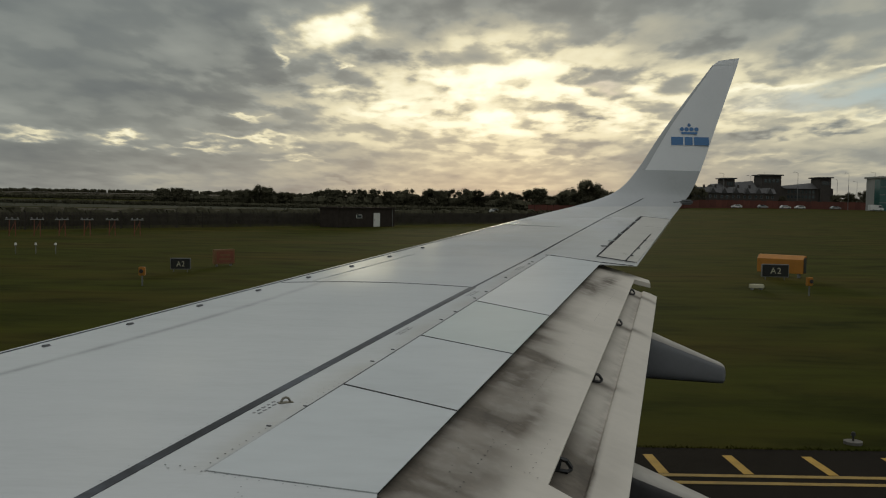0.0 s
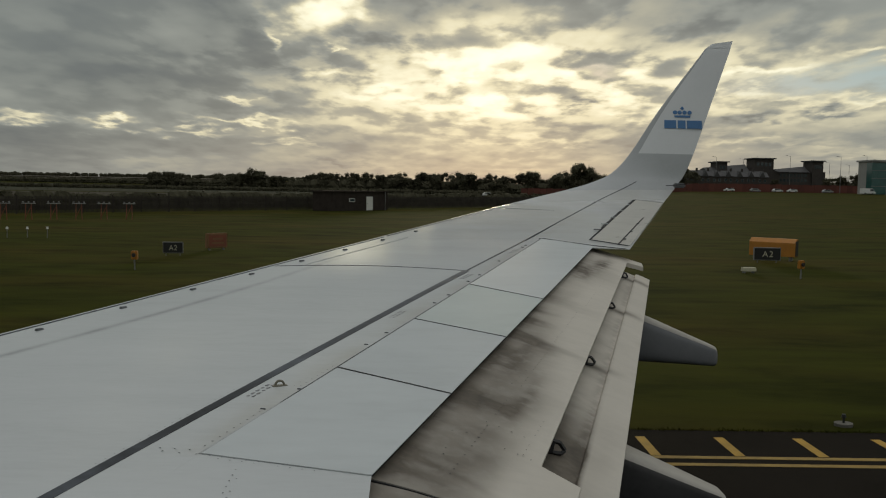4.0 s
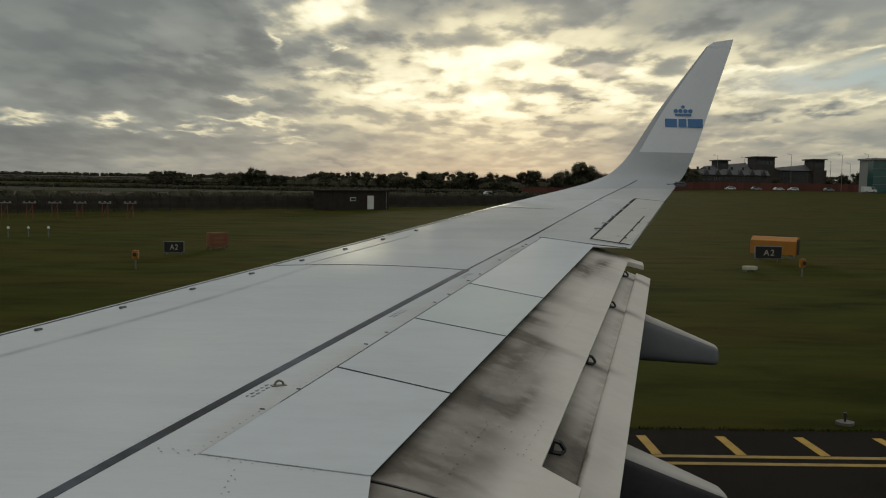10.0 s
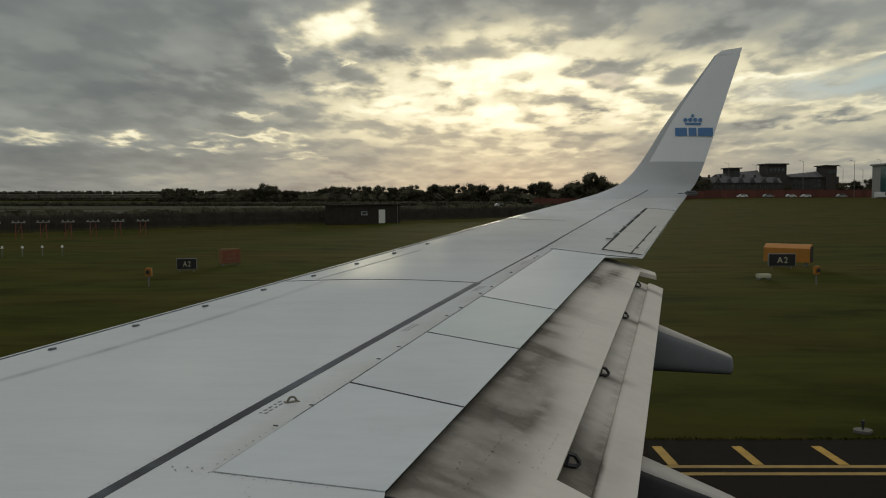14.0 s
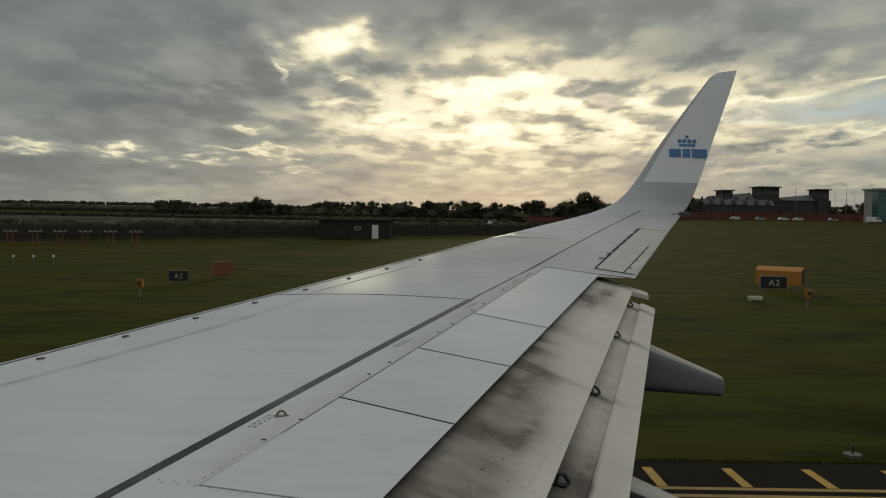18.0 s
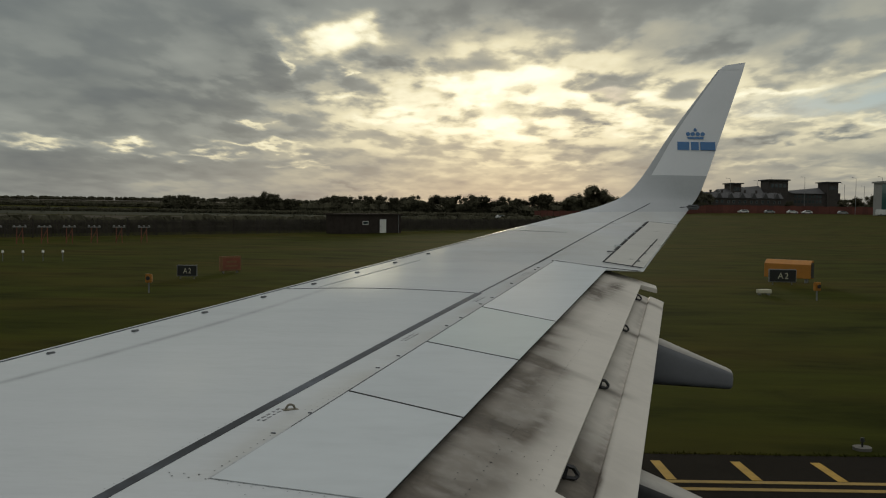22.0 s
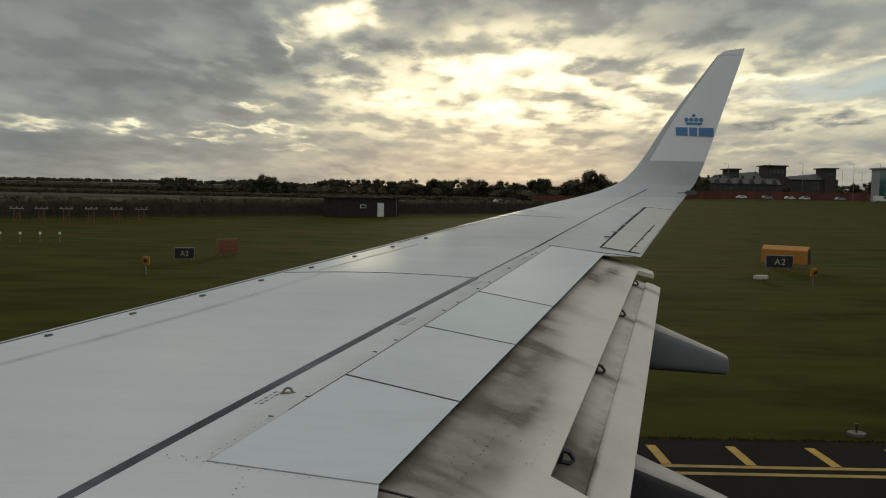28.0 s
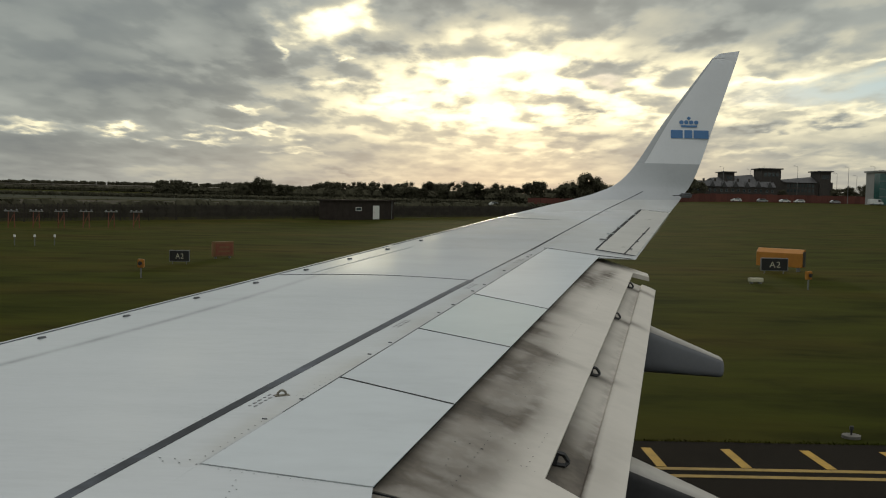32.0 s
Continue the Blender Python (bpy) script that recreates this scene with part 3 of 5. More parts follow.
field("field_pale", (-900, 1060, -200, 1060), (-1100, 1290, -260, 1290), M_FIELD_P, "pale stubble field on the skyline", 0.7)
field("field_far", (-1400, 1700, 500, 1700), (-2000, 2600, 700, 2600), M_FIELD_G, "dull green fields far off", 0.5)


# ---- the airliner: wing, flaps, winglet ----
EYE = 3.9


def x_le(y):
    return -3.15 + 0.533 * (y - 6.46)


def x_hinge(y):
    return -0.63 + 0.3595 * (y - 5.88)


def x_spoiler(y):
    return -0.29 + 0.3277 * (y - 4.22)


def x_te(y):
    return 2.23 + 0.328 * (y - 10.58)


def x_spar(y):
    d = y - 6.56
    return -0.685 + 0.383 * d + 0.002 * d * d


def z_top(y):
    return EYE - 1.806 + 0.105 * y


def bulge(x, y):
    """How far the skin stands above the straight line from leading edge to spoiler hinge."""
    a, b = x_le(y), x_hinge(y)
    u = min(1, max(0, (x - a) / (b - a)))
    return 0.004 * (b - a) * 4 * u * (1 - u) * (1 - smooth_step(9.0, 11.1, y))


def skin(x, y):
    return z_top(y) + bulge(x, y)


def flap_z(x, y):
    return z_top(y) - 0.05 - 0.22 * (x - x_spoiler(y))


def aft_z(x, y):
    return z_top(y) - 0.10 - 0.30 * (x - x_spoiler(y))


jet = empty("airliner")
tagged(jet, "white twin-engine airliner's grey wing with blended winglet, on the taxiway", "airliner")


def section(y, x_rear, depth):
    """One closed slice of the wing: top skin from the nose aft, then the belly."""
    a = x_le(y)
    top = [(a + (x_rear - a) * u, y) for u in (0.0, 0.02, 0.06, 0.12, 0.2, 0.3, 0.4, 0.5, 0.6, 0.7, 0.8, 0.9, 1.0)]
    pts = [(x, yy, skin(x, yy)) for x, yy in top]
    c = x_rear - a
    z0 = z_top(y)
    pts += [(x_rear, y, z0 - 0.05), (a + 0.7 * c, y, z0 - 0.7 * depth), (a + 0.4 * c, y, z0 - depth), (a + 0.15 * c, y, z0 - 0.85 * depth),
            (a - 0.03, y, z0 - 0.45 * depth), (a - 0.065, y, z0 - 0.22 * depth), (a - 0.055, y, z0 - 0.09 * depth), (a - 0.025, y, z0 - 0.02 * depth)]
    return pts


# wing box from the fuselage to the outer panel: the top skin ends at the spoiler hinges
rows = [section(y, x_hinge(y), 0.62 - 0.028 * y) for y in np.linspace(-0.2, 11.18, 24)]
wing = part("wing", loft(rows), M_WING, jet, "light grey painted wing skin", smooth=False)


def on_outer(k, u, lift=0.0):
    """A point of the outer wing's skin: k along the span, u from the nose aft. Its slices lean aft to meet the winglet."""
    y, yt = 11.18 + 2.99 * k, 10.50 + 4.40 * k
    a, b = Vector((x_le(y), y, z_top(y))), Vector((x_te(yt), yt, z_top(yt)))
    p = a.lerp(b, u)
    p.z += 0.003 * (b.x - a.x) * 4 * u * (1 - u) * smooth_step(0.05, 0.5, k) + lift
    return p


def outer_section(k):
    depth = 0.30 - 0.12 * k
    pts = [on_outer(k, u) for u in (0.0, 0.02, 0.06, 0.12, 0.2, 0.3, 0.4, 0.5, 0.6, 0.7, 0.8, 0.9, 1.0)]
    for u, d in ((1.0, 0.02), (0.7, 0.6), (0.4, 1.0), (0.15, 0.85), (-0.012, 0.45), (-0.026, 0.22), (-0.022, 0.09), (-0.01, 0.02)):
        p = on_outer(k, u)
        p.z -= depth * d * (0.12 + 0.88 * smooth_step(0.0, 0.35, k) if u > 0.6 else 1.0)
        pts.append(p)
    return pts


outer = part("outer_wing", loft([outer_section(k) for k in np.linspace(0, 1.12, 13)]), M_WING, jet, "light grey outer wing panel")
for ob in (wing, outer):
    ob.data.polygons.foreach_set("use_smooth", [True] * len(ob.data.polygons))
    ob.data.set_sharp_from_angle(angle=radians(35))
    # the rounded nose in dull paint
    ob.data.materials.append(M_NOSE)
    for f in ob.data.polygons[:-2]:
        if f.index % 21 >= 17:
            f.material_index = 1

# dark well under the spoilers
rows = []
for y in np.linspace(3.9, 11.2, 10):
    a, b = x_hinge(y) + 0.002, x_spoiler(y) - 0.03
    z = z_top(y)
    rows.append([(a, y, z - 0.026), (b, y, z - 0.026), (b, y, z - 0.16), (a, y, z - 0.16)])
part("spoiler_well", loft(rows), M_GAP, jet, "dark recess below the spoilers")


def plate(name, corners, zf, thick, mat, parent, label="", lift=0.0, rear=(), bevel=0.006):
    """A thin panel over the wing, with its corners (x, y) and the height of its top given by zf."""
    bm = bmesh.new()
    hi = [bm.verts.new((x, y, zf(x, y) + lift)) for x, y in corners]
    lo = [bm.verts.new((x, y, zf(x, y) + lift - (0.004 if k in rear else thick))) for k, (x, y) in enumerate(corners)]
    n = len(corners)
    bm.faces.new(hi)
    bm.faces.new(lo[::-1])
    for k in range(n):
        bm.faces.new((lo[k], lo[(k + 1) % n], hi[(k + 1) % n], hi[k]))
    if bevel:
        bmesh.ops.bevel(bm, geom=[e for e in bm.edges if e.verts[0] in hi and e.verts[1] in hi], offset=bevel, segments=1, affect="EDGES")
    return part(name, bm, mat, parent, label)


def flat(x, y):
    return z_top(y)


# four spoiler panels side by side; hinge-side and rear stations of their joints
joints = [(4.45, 4.22), (5.88, 5.40), (7.17, 6.68), (8.48, 7.93), (11.18, 10.69)]
for (h0, r0), (h1, r1) in zip(joints, joints[1:]):
    g = 0.008
    c = [(x_hinge(h0 + g) + (0.002 if h0 < 5 else 0.007), h0 + g), (x_spoiler(r0 + g), r0 + g), (x_spoiler(r1 - g), r1 - g), (x_hinge(h1 - g) + 0.007, h1 - g)]
    plate("spoiler", c, flat, 0.022, M_CREAM if h0 == 7.17 else M_PANEL, jet, "flat creamy grey spoiler panel" if h0 == 7.17 else "flat light grey spoiler panel", lift=0.003, rear=(1, 2), bevel=0)

# fixed panel inboard of the first spoiler
plate("inboard_panel", [(x_hinge(-0.15) + 0.0005, -0.15), (-0.27, -0.15), (-0.283, 3.9), (x_spoiler(4.223), 4.223), (x_hinge(4.452) + 0.0005, 4.452)], flat, 0.02, M_WING, jet, "riveted fixed wing panel", bevel=0)


def strip(name, pts, width, mat, parent, zf=skin, lift=0.003, label="", taper=1.0):
    """A narrow band laid along points (x, y) on the skin."""
    bm = bmesh.new()
    prev = None
    n = len(pts)
    for i, (x, y) in enumerate(pts):
        a, b = pts[max(0, i - 1)], pts[min(n - 1, i + 1)]
        d = Vector((b[0] - a[0], b[1] - a[1])).normalized()
        w = width * 0.5 * (1 + (taper - 1) * i / max(1, n - 1))
        nx, ny = d.y * w, -d.x * w
        row = [bm.verts.new((x + s * nx, y + s * ny, zf(x + s * nx, y + s * ny) + h)) for s, h in ((-1, -0.004), (-1, lift), (1, lift), (1, -0.004))]
        if prev:
            for k in range(3):
                bm.faces.new((prev[k], prev[k + 1], row[k + 1], row[k]))
        prev = row
    return part(name, bm, mat, parent, label)


def outer_strip(name, pts, width, mat, parent, lift=0.004, label=""):
    """A narrow band on the outer wing along points (k, u)."""
    bm = bmesh.new()
    line = [on_outer(k, u, lift) for k, u in pts]
    prev = None
    for i, p in enumerate(line):
        d = (line[min(i + 1, len(line) - 1)] - line[max(0, i - 1)]).normalized()
        side = Vector((d.y, -d.x, 0)) * width / 2
        row = [bm.verts.new(q) for q in (p - side - Vector((0, 0, 0.008)), p - side, p + side, p + side - Vector((0, 0, 0.008)))]
        if prev:
            for j in range(3):
                bm.faces.new((prev[j], prev[j + 1], row[j + 1], row[j]))
        prev = row
    return part(name, bm, mat, parent, label)


def between(a, b, n=8):
    return [(a[0] + (b[0] - a[0]) * i / (n - 1), a[1] + (b[1] - a[1]) * i / (n - 1)) for i in range(n)]


# broad sealant band on the rear spar, thin beyond the chordwise joint
strip("spar_band", [(x_spar(y), y) for y in np.linspace(0.0, 9.11, 30)], 0.062, M_SEAL, wing, label="dark grey sealant band")
strip("spar_seam", [(x_spar(y), y) for y in np.linspace(9.11, 11.1, 8)], 0.020, M_SEAL, wing)
strip("spar_seam", [(1.065 + 0.385 * (y - 11.0), y) for y in np.linspace(11.0, 15.0, 12)], 0.015, M_SEAL, outer, zf=lambda x, y: z_top(y) + 0.008, lift=0.004)
strip("chord_joint", between((0.92, 13.97), (1.74, 13.74), 5), 0.011, M_SOIL, outer, zf=lambda x, y: z_top(y) + 0.009, lift=0.003)
outer_strip("nose_seal", between((0.0, 0.012), (1.0, 0.014), 14), 0.018, M_SEAL, outer, label="thin dark seal along the nose")
strip("chord_joint", [(-1.60 + 1.87 * k, 9.20 + 0.10 * math.sin(math.pi * k) - 0.09 * k) for k in np.linspace(0, 1, 12)], 0.012, M_SEAL, wing, label="fine curved skin joint")
strip("slat_joint", [(x_le(y) + 0.34, y) for y in np.linspace(9.3, 11.1, 6)], 0.010, M_SOIL, wing)
strip("hinge_seam", [(x_hinge(y), y) for y in np.linspace(5.2, 11.18, 14)], 0.009, M_SEAL, wing)
strip("hinge_seam", [(x_hinge(y), y) for y in np.linspace(4.45, 5.2, 4)], 0.012, M_SOIL, wing)
# rubber seal along the nose
strip("nose_seal", [(x_le(y) + 0.05, y) for y in np.linspace(1.5, 11.1, 40)], 0.014, M_SEAL, wing, lift=0.004, label="thin dark seal along the nose")
# outboard ends: seam at the last spoiler, aileron hinge, tab hinge
outer_strip("outer_seam", [(0.108, 0.605), (0.066, 0.74), (0.028, 0.863)], 0.014, M_SEAL, outer)
outer_strip("outer_seam", [(0.028, 0.863), (0.004, 0.985)], 0.03, M_GAP, outer, label="dark gap beside the flap")
bm = bmesh.new()
hi, lo = ([bm.verts.new(on_outer(k, u, h)) for k, u in ((0.118, 0.822), (0.05, 0.992), (0.52, 1.0), (0.997, 0.999), (1.115, 0.80), (0.6, 0.81))] for h in (0.010, -0.02))
bm.faces.new(hi)
for j in range(6):
    bm.faces.new((lo[j], lo[(j + 1) % 6], hi[(j + 1) % 6], hi[j]))
aileron = part("aileron", bm, M_AILERON, jet, "light grey aileron with a trim tab")
outer_strip("aileron_gap", between((0.115, 0.814), (0.34, 0.809), 4), 0.012, M_GAP, aileron, 0.012)
outer_strip("aileron_gap", between((0.34, 0.807), (1.11, 0.788), 8), 0.036, M_GAP, aileron, 0.012, "dark hinge gap")
outer_strip("end_gap", between((1.112, 0.79), (1.0, 0.995), 4), 0.020, M_GAP, aileron, 0.012)
outer_strip("end_gap", between((0.115, 0.815), (0.045, 0.985), 4), 0.008, M_SEAL, aileron, 0.013)
outer_strip("tab_gap", between((0.06, 0.944), (0.588, 0.954), 6), 0.016, M_GAP, aileron, 0.014)
for k, w, m in ((0.30, 0.11, M_STENCIL), (0.42, 0.10, M_PANEL), (0.58, 0.07, M_PANEL), (0.76, 0.06, M_PANEL), (0.93, 0.05, M_PANEL)):
    p = on_outer(k, 0.806 - 0.01 * k, 0.008)
    ob = part("hinge_tab", box_bm(-w * 0.6, w * 0.4, -0.013, 0.013, 0, 0.014, 0.004), m, aileron)
    ob.matrix_basis = pose(p.x, p.y, p.z, 0, 0, -15)
for k in (0.14, 0.28, 0.44):
    p = on_outer(k, 0.95, 0.012)
    ob = part("tab_hinge", box_bm(-0.012, 0.03, -0.009, 0.009, 0, 0.012, 0.003), M_STENCIL, aileron)
    ob.matrix_basis = pose(p.x, p.y, p.z, 0, 0, -15)

# dark joints between the spoilers, the inner ones open widest
for (h, r), w in zip(joints, (0.004, 0.015, 0.011, 0.008, 0.009)):
    a, b = (x_hinge(h) + 0.01, h), (x_spoiler(r) - 0.004, r)
    strip("spoiler_joint", between(a, b, 6), w, M_GAP if w > 0.005 else M_SOIL, jet, zf=flat, lift=0.0055)

# small vents in a row behind the nose
for k in range(8):
    y = 6.67 + 0.70 * k
    x = x_le(y) + 0.175
    z = skin(x, y)
    bm = bmesh.new()
    box(bm, -0.032, 0.032, -0.016, 0.016, -0.004, 0.013)
    bmesh.ops.bevel(bm, geom=[e for e in bm.edges if abs(e.verts[0].co.z - e.verts[1].co.z) > 0.01 or e.verts[0].co.z > 0], offset=0.006, segments=2, affect="EDGES")
    ob = part("vent_stud", bm, M_STENCIL, wing, "small grey stud")
    ob.matrix_basis = pose(x, y, z, 0, 0, 62)

# hoisting ring and hinge fittings beside the spar band
bm = bmesh.new()
for k in range(14):
    a0, a1 = (k * math.pi / 13 for k in (k, k + 1))
    if k < 13:
        tube(bm, (0.045 * math.cos(a0), 0, 0.05 * math.sin(a0)), (0.045 * math.cos(a1), 0, 0.05 * math.sin(a1)), 0.012, sides=6)
box(bm, -0.075, 0.075, -0.03, 0.03, -0.004, 0.006)
ring = part("lifting_ring", bm, material("brassy_ring", (0.22, 0.20, 0.155), 0.6, 0.2, vary=0.2), wing, "brass-grey lifting ring")
ring.matrix_basis = pose(-0.93, 5.50, skin(-0.93, 5.50), 0, 0, 25) @ Matrix.Scale(0.6, 4)
for y, o in ((5.09, -0.035), (5.44, -0.01), (6.42, -0.04), (6.74, -0.03), (7.71, -0.03), (8.02, -0.02), (8.60, -0.04), (8.91, -0.03), (9.65, -0.06), (10.52, -0.05), (10.66, -0.05)):
    x = x_hinge(y) + o
    b = box_bm(-0.020, 0.010, -0.004, 0.004, -0.004, 0.007, 0.002)
    ob = part("hinge_fitting", b, M_STENCIL, wing, "dark hinge fitting")
    ob.matrix_basis = pose(x, y, skin(x, y), 0, 0, -12)
# unreadable stencilled notes beside the band
for y0 in (5.30, 7.20, 8.72, 10.15):
    for j in range(2):
        for k in range(5):
            y = y0 + 0.05 * k
            x = x_spar(y) + 0.085 + 0.034 * j
            w = 0.032 if (k + j) % 3 else 0.018
            ob = part("stencil_bar", box_bm(-0.006, 0.006, -w / 2, w / 2, 0.0, 0.002), M_NOTE, wing)
            ob.matrix_basis = pose(x, y, skin(x, y) + 0.001, 0, 0, -21)


def rivets(name, lines, zf, parent, mat, radius=0.006, gap=0.05):
    verts, faces = [], []
    for (x0, y0), (x1, y1) in lines:
        n = max(2, int(math.hypot(x1 - x0, y1 - y0) / gap))
        for i in range(n):
            k = i / (n - 1)
            x, y = x0 + (x1 - x0) * k, y0 + (y1 - y0) * k
            if random.random() < 0.18:
                continue
            z, s = zf(x, y), len(verts)
            for j in range(6):
                a = j * math.tau / 6
                verts.append((x + radius * math.cos(a), y + radius * math.sin(a), z + 0.0025))
            faces.append(tuple(range(s, s + 6)))
    return tagged(raw_part(name, verts, faces, mat, parent), kind="stuff")


rivets("rivets", [((x_hinge(a) - 0.035, a), (x_hinge(b) - 0.035, b)) for a, b in ((4.55, 5.05), (5.5, 5.9))]
       + [((-1.355, 4.51), (-1.13, 4.49)), ((-1.33, 4.47), (-1.16, 4.445))], skin, wing, M_BLACK, 0.0052, 0.055)
rivets("rivets", [((x_hinge(a) - 0.03, a), (x_hinge(b) - 0.03, b)) for a, b in ((5.95, 6.35), (6.8, 7.6), (8.1, 8.5), (9.7, 10.4))]
       + [((x_hinge(a) - 0.075, a), (x_hinge(b) - 0.075, b)) for a, b in ((5.5, 6.0),)]
       + [((x_spar(a) - 0.055, a), (x_spar(b) - 0.055, b)) for a, b in ((4.3, 5.4),)], skin, wing, M_STENCIL, 0.004, 0.06)
rivets("rivets", [((-1.09, 4.43), (-0.53, 4.285)), ((-1.04, 4.39), (-0.56, 4.265)), ((-0.903, 4.30), (-0.905, 3.7)), ((-0.93, 4.27), (-0.935, 3.7))], flat, jet, M_STENCIL, 0.0048, 0.055)


# ---- flaps, part lowered behind the spoilers ----
def flap_section(y, xa, xb, zf, thick):
    c = xb - xa
    top = [(xa + c * u, y, zf(xa + c * u, y) + d) for u, d in ((0, -0.03), (0.04, 0.0), (0.25, 0.006), (0.5, 0.008), (0.75, 0.005), (1.0, 0.0))]
    return top + [(xb, y, zf(xb, y) - 0.012), (xa + 0.5 * c, y, zf(xa + 0.5 * c, y) - thick), (xa, y, zf(xa, y) - thick * 0.9)]


rows = []
for y in [-0.1, 1.2, 2.2, 3.0, 3.8, 4.4, 4.69, 4.76, 4.835, *np.linspace(4.9, 10.44, 16)]:
    rear = 0.574 + 0.284 * (y - 4.835) if y > 4.83 else min(0.574 - 1.33 * (y - 4.835), 0.765 + 0.284 * (y - 4.69))
    rows.append(flap_section(y, x_spoiler(y) - 0.13, rear, flap_z, 0.10))
flap = part("main_flap", loft(rows), M_FLAP, jet, "grey main flap streaked with brown soot")
flap.data.polygons.foreach_set("use_smooth", [True] * len(flap.data.polygons))
flap.data.set_sharp_from_angle(angle=radians(30))
plate("flap_end_plate", [(1.60, 10.42), (2.18, 10.45), (2.35, 10.44), (2.37, 10.60), (1.95, 10.80), (1.72, 10.86)], flap_z, 0.05, M_FLAP, jet, "sooty outer corner of the flap")
rivets("rivets", [((x_spoiler(y0) + o, y0), (x_spoiler(y1) + o, y1)) for o, y0, y1 in ((0.28, 4.5, 5.6), (0.30, 5.9, 7.9), (0.55, 4.9, 5.4), (0.33, 8.2, 9.6))]
       + [((0.18, 5.02), (0.52, 4.86)), ((0.30, 5.22), (0.58, 5.10)), ((0.05, 4.7), (0.10, 5.0)), ((0.5, 5.9), (0.62, 6.2))], lambda x, y: flap_z(x, y) + 0.008, flap, M_BLACK, 0.005, 0.06)

rows = []
for y in np.linspace(3.0, 10.32, 18):
    xa, xr, xb = 0.40 + 0.284 * (y - 4.82), 0.79 + 0.271 * (y - 4.97), 1.09 + 0.2575 * (y - 5.24)
    rows.append([(xa, y, aft_z(xa, y) - 0.05), (xa + 0.05, y, aft_z(xa, y) + 0.0), ((xa + xr) / 2, y, aft_z((xa + xr) / 2, y) + 0.004), (xr - 0.012, y, aft_z(xr, y) - 0.004), (xr + 0.004, y, aft_z(xr, y) + 0.014),
                 ((xr + xb) / 2, y, aft_z((xr + xb) / 2, y) + 0.012), (xb, y, aft_z(xb, y)), (xb, y, aft_z(xb, y) - 0.014), ((xa + xb) / 2, y, aft_z((xa + xb) / 2, y) - 0.10)])
aft = part("aft_flap", loft(rows), M_AFT, jet, "pale grey aft flap with stained seam")
aft.data.polygons.foreach_set("use_smooth", [True] * len(aft.data.polygons))
aft.data.set_sharp_from_angle(angle=radians(12))

# rounded rib and dark line across the flap's inner end
strip("end_rib", [(-0.30 + 0.055 * i, 4.275 - 0.0008 * i * i) for i in range(13)], 0.022, M_FLAP, flap, zf=flap_z, lift=0.014, label="rounded rib across the flap")
strip("end_gap", [(-0.30 + 0.055 * i, 4.258 - 0.0008 * i * i) for i in range(13)], 0.005, M_GAP, flap, zf=flap_z, lift=0.011)
# black guide brackets in the slot between the flaps
for x, y in ((0.715, 5.24), (1.175, 6.89), (1.655, 8.60), (2.05, 9.96)):
    bm = bmesh.new()
    loop = [(-0.09, 0.055), (0.03, 0.045), (0.10, -0.02), (0.07, -0.06), (-0.07, -0.06)]
    for (u0, w0), (u1, w1) in zip(loop, loop[1:] + loop[:1]):
        tube(bm, (u0, 0, w0), (u1, 0, w1), 0.022, sides=4)
    box(bm, -0.13, -0.03, -0.03, 0.03, -0.065, 0.06)
    ob = part("guide_bracket", bm, M_BLACK, jet, "black steel guide bracket")
    ob.matrix_basis = pose(x - 0.012, y, aft_z(x, y) + 0.055, 0, 12, 14) @ Matrix.Scale(0.60 if y < 6 else 0.50 if y < 8 else 0.44, 4)


def canoe(y, x0, x1, top0, top1, bot0, bot1, width, square, mat):
    """A flap-track fairing: a tapering boat shape below the wing, blunt at its tail."""
    rows = []
    n = 32
    for k in [i / 12 * 0.9 for i in range(13)] + [0.93, 0.955, 0.965, 0.974, 0.982, 0.99, 0.996, 0.9995]:
        x = x0 + (x1 - x0) * k
        end = math.sqrt(max(0.0, 1 - max(0, (k - 0.955) / 0.045) ** 3.0))
        zt, zb = top0 + (top1 - top0) * k, bot0 + (bot1 - bot0) * k
        mid, h = (zt + zb) / 2, (zt - zb) / 2 * end
        w = width / 2 * (1 - 0.55 * k ** 1.6) * end
        row = []
        for j in range(n):
            a = j * math.tau / n
            c, q = math.cos(a), math.sin(a)
            row.append((x, y + w * math.copysign(abs(c) ** (square + 0.07), c), mid + h * math.copysign(abs(q) ** square, q)))
        rows.append(row)
    body = part("track_fairing", loft(rows), mat, jet, "blue-grey flap-track fairing", smooth=True)
    # top shell, a few millimetres proud, with the sky's light put into its pale colour
    lo, hi = 3, n // 2 - 3
    cap = [[(p[0], p[1], p[2] + 0.004) for p in r[lo:hi + 1]] for r in rows[:-3]]
    part("lit_top", loft(cap, close_ring=False, caps=False), M_FAIR_LIT, body, "pale fairing top with sky light put into its colour", smooth=True)
    return body


canoe(9.30, 1.5, 2.87, 2.876, 2.29, 2.185, 2.105, 0.38, 0.50, M_FAIR)
canoe(6.0, 0.85, 1.94, 2.36, 1.885, 1.88, 1.66, 0.52, 0.30, M_FAIR_SHADED)

# ---- winglet ----
lead = [(1.15, 14.53, 3.62), (1.645, 14.90, 3.737), (2.14, 15.22, 3.853), (2.57, 15.46, 3.976), (2.935, 15.63, 4.14), (3.27, 15.775, 4.48), (3.77, 15.94, 5.22), (4.53, 16.155, 6.22), (4.60, 16.17, 6.31), (4.72, 16.19, 6.40)]
